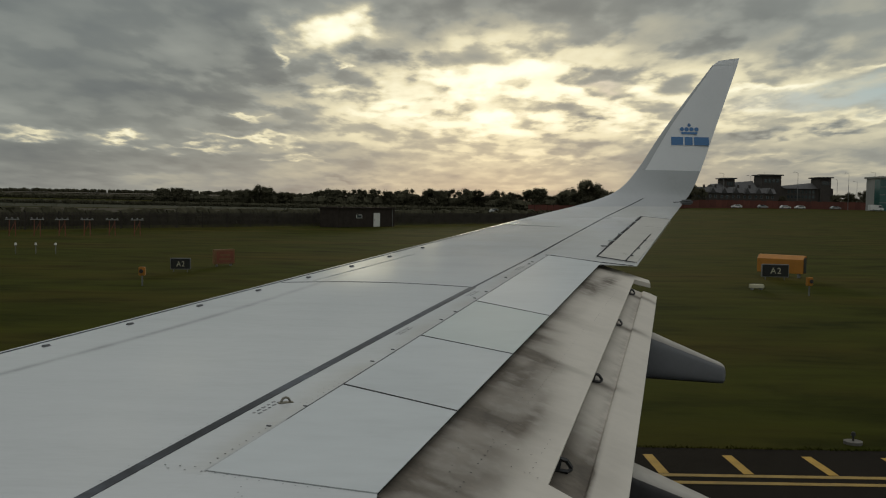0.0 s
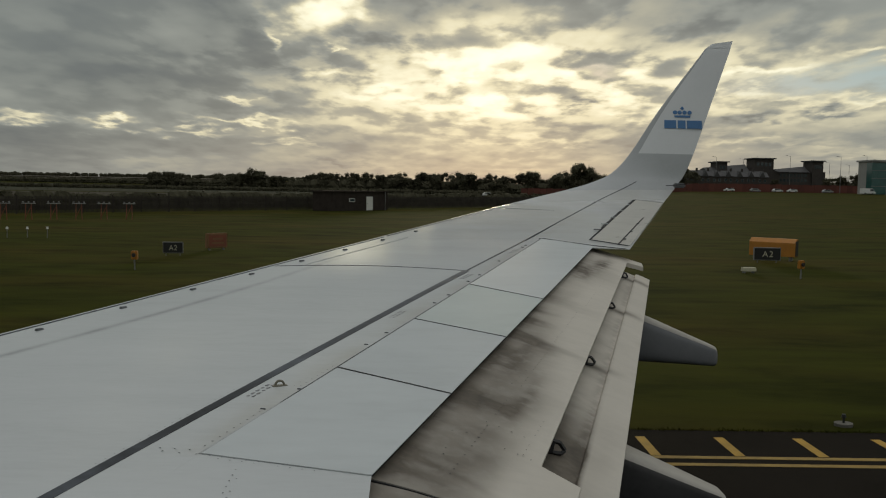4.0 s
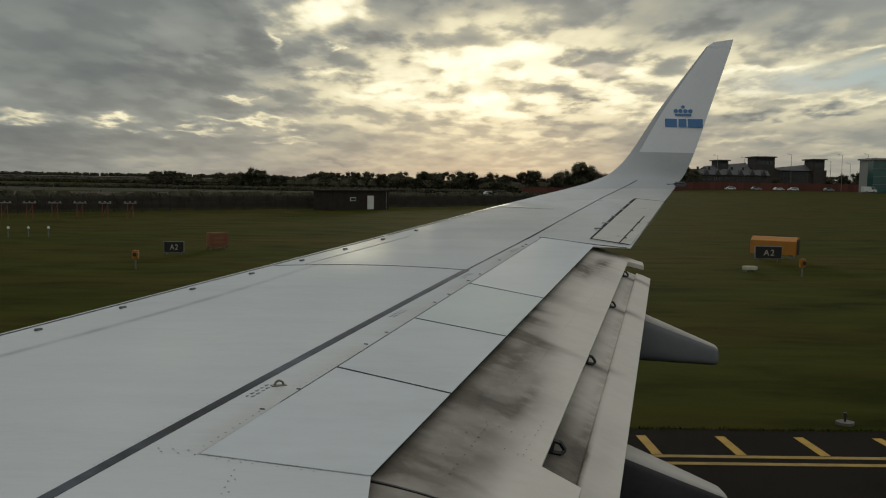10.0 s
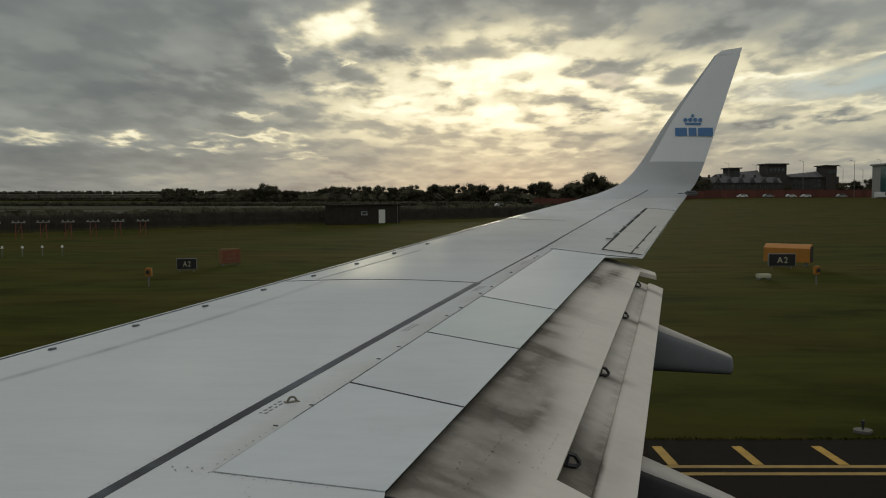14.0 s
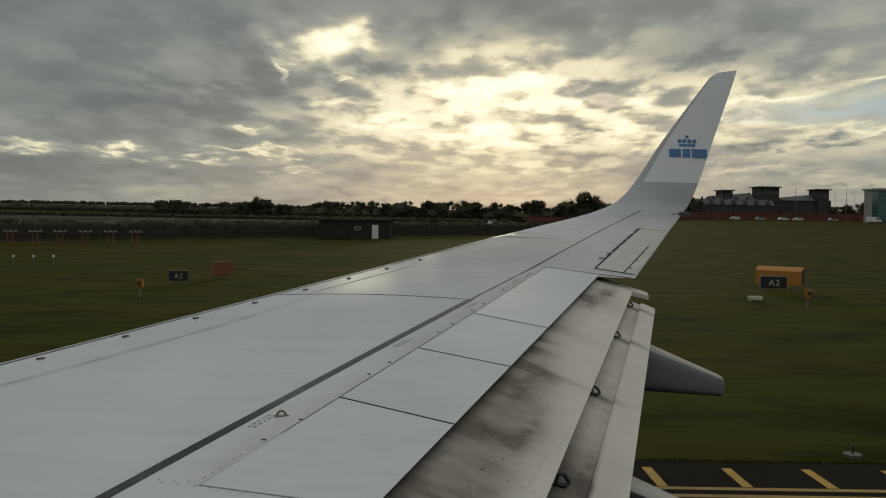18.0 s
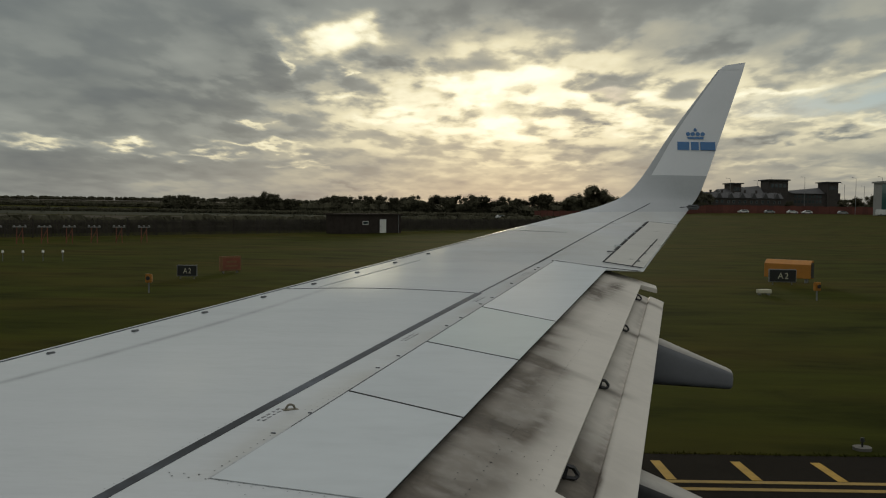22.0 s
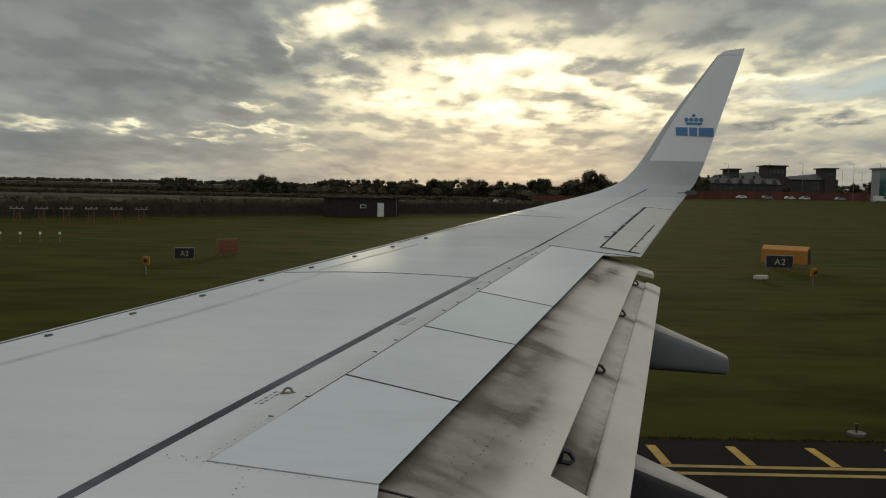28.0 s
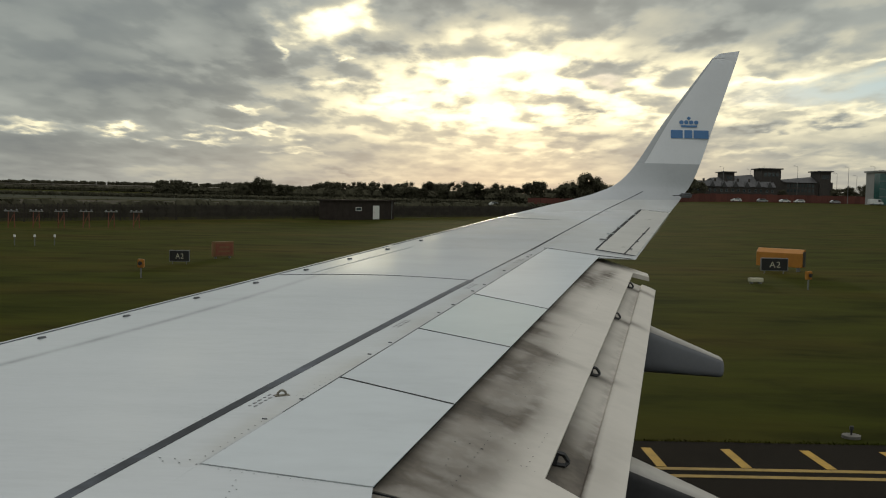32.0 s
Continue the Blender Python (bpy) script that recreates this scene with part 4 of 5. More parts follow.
trail = [(3.82, 15.43, 3.714), (3.91, 15.52, 3.80), (4.00, 15.595, 3.90), (4.08, 15.65, 4.00), (4.19, 15.71, 4.14), (4.345, 15.775, 4.48), (4.625, 15.94, 5.22), (5.00, 16.155, 6.22), (5.04, 16.18, 6.34), (5.08, 16.21, 6.46)]


def winglet_rows(lo, hi, steps=4):
    """Slices between the leading and trailing edges, bent up from the wing."""
    def glide(pts, s):
        i = min(len(pts) - 2, int(s))
        f = s - i
        p = [Vector(pts[max(0, min(len(pts) - 1, i + j))]) for j in (-1, 0, 1, 2)]
        return 0.5 * (2 * p[1] + (p[2] - p[0]) * f + (2 * p[0] - 5 * p[1] + 4 * p[2] - p[3]) * f * f + (3 * p[1] - p[0] - 3 * p[2] + p[3]) * f ** 3)
    rows = []
    for i in range((hi - lo) * steps + 1):
        s = lo + i / steps
        a, b = glide(lead, s), glide(trail, s)
        up = glide(lead, min(s + 0.15, 8.99)) + glide(trail, min(s + 0.15, 8.99)) - glide(lead, max(0, s - 0.15)) - glide(trail, max(0, s - 0.15))
        n = (b - a).cross(up)
        n = (n if n.z + -n.y > 0 else -n).normalized()
        c = (b - a).length
        row = []
        for u, d in ((0, 0), (0.03, 0.012), (0.1, 0.022), (0.25, 0.03), (0.45, 0.03), (0.7, 0.018), (1, 0.0), (0.99, -0.006), (0.7, -0.03), (0.45, -0.05), (0.25, -0.05), (0.1, -0.035), (0.03, -0.02)):
            row.append(a.lerp(b, u) + n * (d * c * (0.06 + 0.54 * smooth_step(0.0, 3.5, s))))
        rows.append(row)
    return rows


winglet = part("winglet_base", loft(winglet_rows(0, 5)), M_GREYP, jet, "grey lower part of the blended winglet", smooth=True)
upper = part("winglet", loft(winglet_rows(5, 9)), M_WHITE, jet, "white upper part of the blended winglet", smooth=True)
# grey leading-edge strip that narrows up the white part
rows = winglet_rows(5, 8)
bm = bmesh.new()
prev = None
for i, r in enumerate(rows):
    w = 0.115 * (1 - i / len(rows)) + 0.01
    out = (r[3] - r[10]).normalized() * 0.004
    a, b = r[0] + out, r[0].lerp(r[6], w) + (r[2] - r[0].lerp(r[6], 0.1)) * min(1.0, w / 0.1) + out
    m = r[0].lerp(r[6], w * 0.3) + (r[1] - r[0].lerp(r[6], 0.03)) + out
    row = [bm.verts.new(q) for q in (a, m, b)]
    if prev:
        bm.faces.new((prev[0], prev[1], row[1], row[0]))
        bm.faces.new((prev[1], prev[2], row[2], row[1]))
    prev = row
part("edge_strip", bm, M_GREYP, upper, "grey leading-edge strip", smooth=True)
for ob in (winglet, upper):
    ob.data.set_sharp_from_angle(angle=radians(50))
# the wing's own paint runs on over the root of the bend
winglet.data.materials.append(M_WING)
for f in winglet.data.polygons:
    if f.index < 13 * 7:
        f.material_index = 1


# the rear-spar seam runs on over the bend
bm = bmesh.new()
prev = None
for i, r in enumerate(winglet_rows(0, 3)):
    c = r[4].lerp(r[5], 0.37 - 0.14 * i / 12)
    lift = (r[4] - r[9]).normalized() * 0.006
    along = (r[5] - r[4]).normalized() * 0.008
    row = [bm.verts.new(q) for q in (c - along - lift, c - along + lift, c + along + lift, c + along - lift)]
    if prev:
        for k in range(3):
            bm.faces.new((prev[k], prev[k + 1], row[k + 1], row[k]))
    prev = row
part("spar_seam", bm, M_SEAL, winglet)
# dark notch under the nose where the bend begins
bm = bmesh.new()
prev = None
for i, r in enumerate(winglet_rows(2, 3)):
    w = 0.010 * math.sin(math.pi * (0.08 + 0.84 * i / 4))
    out = (r[3] - r[10]).normalized() * 0.006
    row = [bm.verts.new(q) for q in (r[0].lerp(r[1], 0.3) + out, r[0].lerp(r[1], 0.3).lerp(r[6], w) + out)]
    if prev:
        bm.faces.new((prev[0], prev[1], row[1], row[0]))
    prev = row
part("nose_notch", bm, M_STENCIL, winglet, "dark notch at the winglet root")


def inner_face(x, z):
    """The y of the winglet's inboard skin."""
    return 15.79 + (z - 4.545) * 0.218 - 0.019


def emblem(name, pts, label=""):
    """A flat blue shape on the winglet, its outline given as (x, z)."""
    bm = bmesh.new()
    near = [bm.verts.new((x, inner_face(x, z) - 0.004, z)) for x, z in pts]
    far = [bm.verts.new((x, inner_face(x, z) + 0.01, z)) for x, z in pts]
    bm.faces.new(near)
    n = len(pts)
    for k in range(n):
        bm.faces.new((near[k], near[(k + 1) % n], far[(k + 1) % n], far[k]))
    return part(name, bm, M_BLUE, upper, label)


for x0, x1 in ((3.86, 4.06), (4.09, 4.22), (4.25, 4.50)):
    emblem("emblem_bar", [(x0, 4.92), (x1, 4.92), (x1, 5.06), (x0, 5.06)], "plain blue block")
emblem("emblem_bar", [(4.04, 5.11), (4.30, 5.11), (4.31, 5.145), (4.03, 5.145)], "plain blue bar")
for cx in (4.045, 4.125, 4.21, 4.295):
    emblem("emblem_dot", [(cx + 0.036 * math.cos(a * math.tau / 14), 5.195 + 0.034 * math.sin(a * math.tau / 14)) for a in range(14)], "blue disc")
emblem("emblem_cross", [(4.155, 5.24), (4.185, 5.24), (4.185, 5.255), (4.20, 5.255), (4.20, 5.275), (4.185, 5.275), (4.185, 5.295), (4.155, 5.295), (4.155, 5.275), (4.14, 5.275), (4.14, 5.255), (4.155, 5.255)])

# tail light housing on the tip's rear corner
bm = box_bm(3.94, 4.13, 15.38, 15.48, 3.91, 3.99, 0.02)
part("tip_light", bm, M_STENCIL, jet, "dark tip light housing")
for k in range(3):
    bm = bmesh.new()
    tube(bm, (3.80 + 0.1 * k, 15.36, 3.945 + 0.01 * k), (3.98 + 0.1 * k, 15.34, 3.955 + 0.01 * k), 0.007, 0.003, 5)
    part("static_wick", bm, M_BLACK, jet)

# ---- plain fuselage that closes the place behind the window, on its wheels ----
rows = []
for x, r, dz in ((-19.5, 0.25, -0.5), (-19.0, 0.75, -0.42), (-18.0, 1.2, -0.25), (-16.5, 1.62, -0.1), (-14.5, 1.88, 0), (0, 1.88, 0), (9, 1.88, 0), (12, 1.7, 0.2), (15, 1.25, 0.6), (18, 0.6, 1.1), (19, 0.25, 1.3)):
    rows.append([(x, -2.06 + r * math.cos(a * math.tau / 28), 3.45 + dz + r * math.sin(a * math.tau / 28)) for a in range(28)])
hull = part("fuselage", loft(rows), M_HULL, jet, "plain light-blue fuselage", smooth=True)


def gear(x, y, r, top):
    bm = bmesh.new()
    tube(bm, (x, y, r), (x, y, top), 0.11, 0.13, 12)
    leg = part("gear_leg", bm, M_STEEL, jet, "steel landing-gear leg", smooth=True)
    for s in (-0.42, 0.42):
        bm = bmesh.new()
        rows = []
        for dy, k in ((-0.18, 0.55), (-0.18, 0.9), (-0.12, 1.0), (0.12, 1.0), (0.18, 0.9), (0.18, 0.55)):
            rows.append([(x + r * k * math.cos(a * math.tau / 24), y + s + dy, r + r * k * math.sin(a * math.tau / 24)) for a in range(24)])
        bm.free()
        part("wheel", loft(rows), M_RUBBER, leg, "black tyre", smooth=True)


gear(0.6, 0.9, 0.56, 1.56)
gear(0.6, -5.0, 0.56, 2.3)
gear(-15.0, -2.06, 0.36, 1.75)
bm = bmesh.new()
tube(bm, (0.6, -5.0, 2.25), (0.6, -2.5, 2.4), 0.15, 0.2, 10)
part("gear_brace", bm, M_STEEL, jet)


# ---- trees, hedges and fence ----
def leaf_cloud(centres, count, spread, size, rng, heart=0.72):
    """Small leaves round lumpy hearts."""
    verts, faces = [], []
    for c in centres:
        rad = c[3] if len(c) > 3 else spread
        i = len(verts)
        for z, r, n in ((0.72, 0.62, 5), (0.0, 1.0, 6), (-0.72, 0.62, 5)):
            a0 = rng.uniform(0, 1)
            for k in range(6):
                a = (k + a0) * math.tau / 6
                g = rad * heart * rng.uniform(0.85, 1.15)
                verts.append(Vector((c[0] + g * r * math.cos(a), c[1] + g * r * math.sin(a), c[2] + g * z)))
        faces += [tuple(i + k for k in range(6)), tuple(i + 17 - k for k in range(6))]
        for b in (0, 6):
            faces += [(i + b + k, i + b + 6 + k, i + b + 6 + (k + 1) % 6, i + b + (k + 1) % 6) for k in range(6)]
        for _ in range(count):
            d = Vector((rng.gauss(0, 1), rng.gauss(0, 1), rng.gauss(0, 0.8)))
            p = Vector(c[:3]) + d.normalized() * rad * rng.uniform(0.62, 1.2)
            g = size * rng.uniform(0.6, 1.4)
            u = Vector((rng.gauss(0, 1), rng.gauss(0, 1), rng.gauss(0, 1))).normalized()
            w = u.orthogonal().normalized()
            i = len(verts)
            verts += [p + u * g, p + w * g * 0.7, p - u * g, p - w * g * 0.7]
            faces.append((i, i + 1, i + 2, i + 3))
    return verts, faces


def tree(seed, height, width):
    rng = random.Random(seed)
    t = empty("tree")
    bm = bmesh.new()
    tube(bm, (0, 0, -0.3), (rng.uniform(-0.2, 0.2), 0, height * 0.4), height * 0.03, height * 0.02, 8)
    centres = []
    for k in range(30):
        a = rng.uniform(0, math.tau)
        h = rng.uniform(0.10, 0.92)
        bulk = math.sin(math.pi * min(1, max(0.12, (h - 0.1) / 0.95))) ** 0.6
        r = width * 0.5 * bulk * rng.uniform(0.25, 0.95)
        c = (r * math.cos(a), r * math.sin(a), height * h, width * rng.uniform(0.10, 0.20))
        centres.append(c)
        if k < 9:
            tube(bm, (0, 0, height * rng.uniform(0.22, 0.4)), c[:3], height * 0.012, height * 0.004, 5)
    part("trunk", bm, M_BARK, t)
    v, f = leaf_cloud(centres, 150, 1.0, height * 0.021, rng, 0.76)
    raw_part("crown", v, f, M_LEAF, t, "dark leafy crown")
    return tagged(t, "broad dark-leaved tree standing in the hedgerow", "tree", group="trees on the skyline")


def plant(models, x, y, s, rz, lift=0.0):
    o = copy_thing(models, pose(x, y, rise(x, y) + lift, 0, 0, rz))
    o.scale = (s, s, s)
    return o


rng = random.Random(5)
models = [tree(11 + k, 9.0, w) for k, w in enumerate((8.0, 9.5, 7.0, 10.5, 8.5))]
for k, m in enumerate(models):
    m.matrix_world = pose(-60 + 38 * k, 470 + 9 * k, rise(-60 + 38 * k, 470 + 9 * k), 0, 0, 40 * k)
# the near belt behind the hoarding, growing taller outward
for k in range(62):
    f = k / 61
    x = -62 + 178 * f + rng.uniform(-2.5, 2.5)
    y = 425 + rng.uniform(0, 60)
    x *= y / 445
    plant(rng.choice(models), x, y, rng.uniform(0.5, 1.02) + 0.36 * f, rng.uniform(0, 360))
# hedgerow trees and copses on the far fields
for k in range(34):
    y = rng.uniform(1380, 1430)
    plant(rng.choice(models), rng.uniform(-0.52, -0.16) * y, y, rng.uniform(0.3, 0.85), rng.uniform(0, 360))
for k in range(70):
    y = rng.uniform(540, 700)
    plant(rng.choice(models), rng.uniform(-0.31, -0.06) * y, y, rng.uniform(0.55, 1.0), rng.uniform(0, 360))
for az, s in ((-0.198, 1.35), (-0.188, 1.15), (-0.12, 1.1), (-0.285, 1.0), (-0.275, 0.9), (-0.09, 1.15)):
    plant(models[3 if s > 1.2 else 1], az * 600, 600, s, az * 999)
# the tall tree beside the buildings and the trees about them
for x, y, s in ((62, 398, 1.55), (68, 400, 1.15), (57, 401, 1.0), (186, 428, 0.75), (190, 436, 0.85), (199, 430, 0.7), (208, 428, 0.65), (218, 432, 0.75), (228, 430, 0.7), (104, 398, 1.2), (109, 400, 1.0), (99, 398, 1.1), (195, 432, 0.95), (204, 440, 0.8), (213, 436, 1.0), (224, 440, 0.9), (238, 436, 1.1), (171, 405, 0.7), (147, 403, 0.6)):
    plant(models[int(x) % 5], x, y, s, x * 7 % 360)


def hedge(name, pts, height, width, seed, label):
    rng = random.Random(seed)
    centres = []
    for (x0, y0), (x1, y1) in zip(pts, pts[1:]):
        n = int(math.hypot(x1 - x0, y1 - y0) / (height * 0.36))
        for i in range(n):
            k = i / n
            h = height * rng.uniform(0.42, 0.62)
            x, y = x0 + (x1 - x0) * k + rng.uniform(-1, 1) * width * 0.3, y0 + (y1 - y0) * k + rng.uniform(-1, 1) * width * 0.3
            centres.append((x, y, h + rise(x, y) - 0.1, height * rng.uniform(0.38, 0.55)))
            centres.append((x, y, height * 0.25 + rise(x, y) - 0.1, height * 0.42))
    v, f = leaf_cloud(centres, 46, 1.0, height * 0.045, rng, 0.97)
    return tagged(raw_part(name, v, f, M_HEDGE), label, "hedge", kind="stuff")


hedge("hedge", [(-135, boundary(-135) + 22), (30, boundary(30) + 22)], 2.6, 2.0, 3, "dark clipped hedge behind the fence")
hedge("hedge", [(-330, 425), (-180, 430), (30, 400)], 2.2, 2.5, 4, "dark field hedge between pastures")
hedge("hedge", [(-900, 1410), (-450, 1420), (-150, 1400)], 7.0, 8.0, 7, "distant wooded hedge on the skyline")
hedge("hedge", [(-600, 660), (-330, 670), (-190, 660)], 4.0, 4.0, 12, "dark hedge under the far fields")
hedge("hedge", [(-190, 610), (-60, 590), (60, 560)], 5.0, 5.0, 6, "tall dark field hedge")
hedge("hedge", [(-70, 452), (20, 450), (130, 450)], 6.0, 5.0, 10, "dark undergrowth below the trees")
hedge("hedge", [(60, 470), (300, 500)], 5.0, 5.0, 9, "dark shrubs behind the hoarding")


def perimeter_fence():
    f = empty("perimeter_fence", -20, boundary(-20))
    tagged(f, "long weathered palisade fence along the airfield edge", "fence")
    d = Vector((1, 1.2, 0)).normalized()
    ang = math.atan2(d.y, d.x)
    verts, faces = [], []
    step = 0.16
    n = int(240 / step)
    for i in range(n):
        s = -150 + i * step
        h = 1.95 + 0.05 * math.sin(i * 1.7)
        c = d * s
        q = Vector((-d.y, d.x, 0)) * 0.012
        e = d * 0.05
        k = len(verts)
        for z in (0.05, h):
            verts += [c - e - q + Vector((0, 0, z)), c + e - q + Vector((0, 0, z)), c + e + q + Vector((0, 0, z)), c - e + q + Vector((0, 0, z))]
        faces += [(k, k + 1, k + 5, k + 4), (k + 1, k + 2, k + 6, k + 5), (k + 2, k + 3, k + 7, k + 6), (k + 3, k, k + 4, k + 7), (k + 4, k + 5, k + 6, k + 7)]
    o = raw_part("paling", verts, faces, M_FENCE, f, "weathered upright pales")
    tagged(o, kind="stuff")
    for z in (0.45, 1.55):
        bm = box_bm(-150, 90, 0.015, 0.06, z - 0.05, z + 0.05)
        o = part("rail", bm, M_FENCE, f)
        o.matrix_basis = pose(0, 0, 0, 0, 0, math.degrees(ang))
    post = None
    for i in range(62):
        s = -150 + i * 3.9
        if post is None:
            post = part("post", box_bm(-0.06, 0.06, 0.0, 0.12, -0.3, 2.1, 0.01), M_FENCE, f)
            o = post
        else:
            o = post.copy()
            scene.collection.objects.link(o)
        o.matrix_basis = Matrix.Translation(d * s) @ pose(0, 0, 0, 0, 0, math.degrees(ang))
    return f


perimeter_fence()


# ---- shed with a white door ----
def shed(x, y, rz):
    s = empty("shed", x, y, 0, rz)
    tagged(s, "long low dark shed with a white door by the fence", "shed")
    bm = bmesh.new()
    box(bm, -6.6, 6.6, 0, 3.4, 0, 2.7)
    part("wall", bm, M_SHED, s, "dark tarred walls")
    bm = bmesh.new()
    box(bm, -6.8, 6.8, -0.2, 3.6, 2.7, 2.88)
    part("roof", bm, M_SHED, s, "flat dark roof")
    door = part("door", box_bm(1.4, 2.9, -0.05, 0.02, 0.03, 2.05, 0.01), M_DOORWHITE, s, "white painted door")
    part("handle", box_bm(1.5, 1.58, -0.1, -0.05, 0.98, 1.1, 0.01), M_STEEL, door)
    w = part("window", box_bm(-2.6, -1.3, -0.04, 0.02, 1.3, 1.8), M_DOORWHITE, s, "small white-framed window")
    part("pane", box_bm(-2.5, -1.4, -0.055, -0.035, 1.37, 1.73), M_GLASS, w)
    bm = bmesh.new()
    tube(bm, (5.9, -0.08, 0), (5.9, -0.08, 2.7), 0.05, sides=8)
    part("downpipe", bm, M_STEEL, s)
    return s


shed(-11.0, 136.0, 56)


# ---- approach-light frames at the runway end ----
def light_frame(x, y, rz):
    f = empty("approach_light_frame", x, y, 0, rz)
    tagged(f, "red-orange approach light frame with a white bar", "light frame", group="approach lights by the fence")
    for sx in (-0.24, 0.24):
        bm = bmesh.new()
        tube(bm, (sx * 1.2, 0, -0.1), (sx, 0, 1.5), 0.045, 0.035, 8)
        part("post", bm, M_REDPOST, f, "red-orange post")
    bm = bmesh.new()
    tube(bm, (-0.27, 0, 0.2), (0.24, 0, 1.3), 0.03, 0.03, 6)
    part("brace", bm, M_REDPOST, f)
    part("crossbar", box_bm(-0.62, 0.62, -0.10, 0.10, 1.5, 1.58, 0.02), M_RENDER, f, "pale crossbar")
    for k in range(3):
        bm = bmesh.new()
        tube(bm, (-0.48 + 0.48 * k, 0, 1.58), (-0.48 + 0.48 * k, -0.03, 1.70), 0.06, 0.08, 10)
        part("lamp", bm, M_STEEL, f)
    return f


first = light_frame(-42.5, 86.7, 20)
for k in range(1, 7):
    copy_thing(first, pose(-42.5 + 1.8 * k + 0.03 * k * k, 86.7 + 1.07 * k, 0, 0, 0, 20))


def stake_light(x, y):
    s = empty("stake_light", x, y)
    tagged(s, "small white runway light on a thin stake", "light", group="stake lights in the grass")
    bm = bmesh.new()
    tube(bm, (0, 0, -0.1), (0, 0, 0.55), 0.025, sides=6)
    part("stake", bm, M_STEEL, s)
    bm = bmesh.new()
    tube(bm, (0, 0, 0.55), (0, 0, 0.70), 0.09, 0.06, 10)
    part("lamp", bm, M_DOORWHITE, s)
    return s


s = stake_light(-29.4, 61.0)
for k in range(1, 4):
    copy_thing(s, pose(-29.4 + 1.15 * k, 61.0 + 0.42 * k, 0))


# ---- signs and small fittings in the grass ----
def taxi_sign(x, y, rz):
    s = empty("taxiway_sign", x, y, 0, rz)
    tagged(s, "black taxiway sign reading A2 in pale letters, on the grass", "sign")
    part("case", box_bm(-0.72, 0.72, 0, 0.18, 0.12, 0.82, 0.02), M_STEEL, s, "thin metal sign case")
    part("face", box_bm(-0.68, 0.68, -0.012, 0.02, 0.16, 0.78), M_SIGN, s, "black sign face")
    for sx in (-0.5, 0.5):
        bm = bmesh.new()
        tube(bm, (sx, 0.09, -0.1), (sx, 0.09, 0.13), 0.03, sides=6)
        part("leg", bm, M_STEEL, s)
    cu = bpy.data.curves.new("lettering", "FONT")
    cu.body, cu.size, cu.extrude, cu.align_x = "A2", 0.46, 0.003, "CENTER"
    cu.space_character = 1.2
    t = new("lettering", cu)
    t.parent = s
    t.matrix_basis = pose(0.02, -0.018, 0.31, 90, 0, 0)
    cu.materials.append(M_LETTER)
    return s


sign = taxi_sign(18.0, 50.0, -4)
o = copy_thing(sign, pose(-13.75, 48.7, 0, 0, 0, 6))
o.scale = (0.72, 0.72, 0.85)


def orange_box(x, y, rz):
    s = empty("marker_box", x, y, 0, rz)
    tagged(s, "orange painted metal sign box seen from behind, on the grass", "sign box")
    bm = bmesh.new()
    v = [(-1.3, 0.0, 0.22), (1.3, 0.0, 0.22), (1.3, 0.5, 0.22), (-1.3, 0.5, 0.22), (-1.3, 0.0, 1.0), (1.3, 0.0, 1.0), (1.3, 0.28, 1.22), (-1.3, 0.28, 1.22), (1.3, 0.5, 1.22), (-1.3, 0.5, 1.22)]
    p = [bm.verts.new(c) for c in v]
    for f in ((0, 1, 5, 4), (4, 5, 6, 7), (7, 6, 8, 9), (3, 9, 8, 2), (0, 3, 2, 1), (1, 2, 8, 6, 5), (0, 4, 7, 9, 3)):
        bm.faces.new([p[i] for i in f])
    bmesh.ops.bevel(bm, geom=bm.edges[:], offset=0.015, segments=1, affect="EDGES")
    part("case", bm, M_ORANGE, s, "orange sheet-metal case")
    for sx in (-1.0, 1.0):
        part("foot", box_bm(sx - 0.06, sx + 0.06, 0.1, 0.4, -0.1, 0.24), M_STEEL, s)
    part("end_panel", box_bm(1.3, 1.32, 0.05, 0.45, 0.26, 1.1), M_SIGN, s, "dark end panel")
    return s


orange_box(18.95, 52.0, -40)


def red_sign(x, y, rz):
    s = empty("runway_sign", x, y, 0, rz)
    tagged(s, "small red runway sign in an orange frame, on the grass", "sign")
    part("case", box_bm(-0.85, 0.85, 0.0, 0.34, 0.10, 1.10, 0.03), M_DULL, s, "orange sheet-metal case")
    face = part("face", box_bm(-0.72, 0.72, -0.015, 0.02, 0.22, 0.98, 0.008), M_REDPOST, s, "red sign face")
    for k, w in enumerate((0.42, 0.5)):
        part("legend_bar", box_bm(-w, w, -0.022, -0.012, 0.66 - 0.28 * k, 0.78 - 0.28 * k), M_DULL, face, "faint unreadable bar")
    for sx in (-0.6, 0.6):
        part("foot", box_bm(sx - 0.05, sx + 0.05, 0.1, 0.25, -0.1, 0.12), M_STEEL, s)
    return s


red_sign(-12.5, 53.4, 48).scale = (0.8, 0.8, 0.85)


def edge_light(x, y):
    s = empty("edge_light", x, y)
    tagged(s, "small taxiway edge light on a pale concrete pad", "light", group="taxiway edge lights")
    bm = bmesh.new()
    tube(bm, (0, 0, -0.05), (0, 0, 0.02), 0.15, sides=20)
    part("pad", bm, M_CONCRETE, s, "pale concrete pad")
    bm = bmesh.new()
    tube(bm, (0, 0, 0.02), (0, 0, 0.11), 0.018, sides=8)
    tube(bm, (0, 0, 0.11), (0, 0, 0.17), 0.04, 0.03, 10)
    part("lamp", bm, M_BLACK, s)
    return s


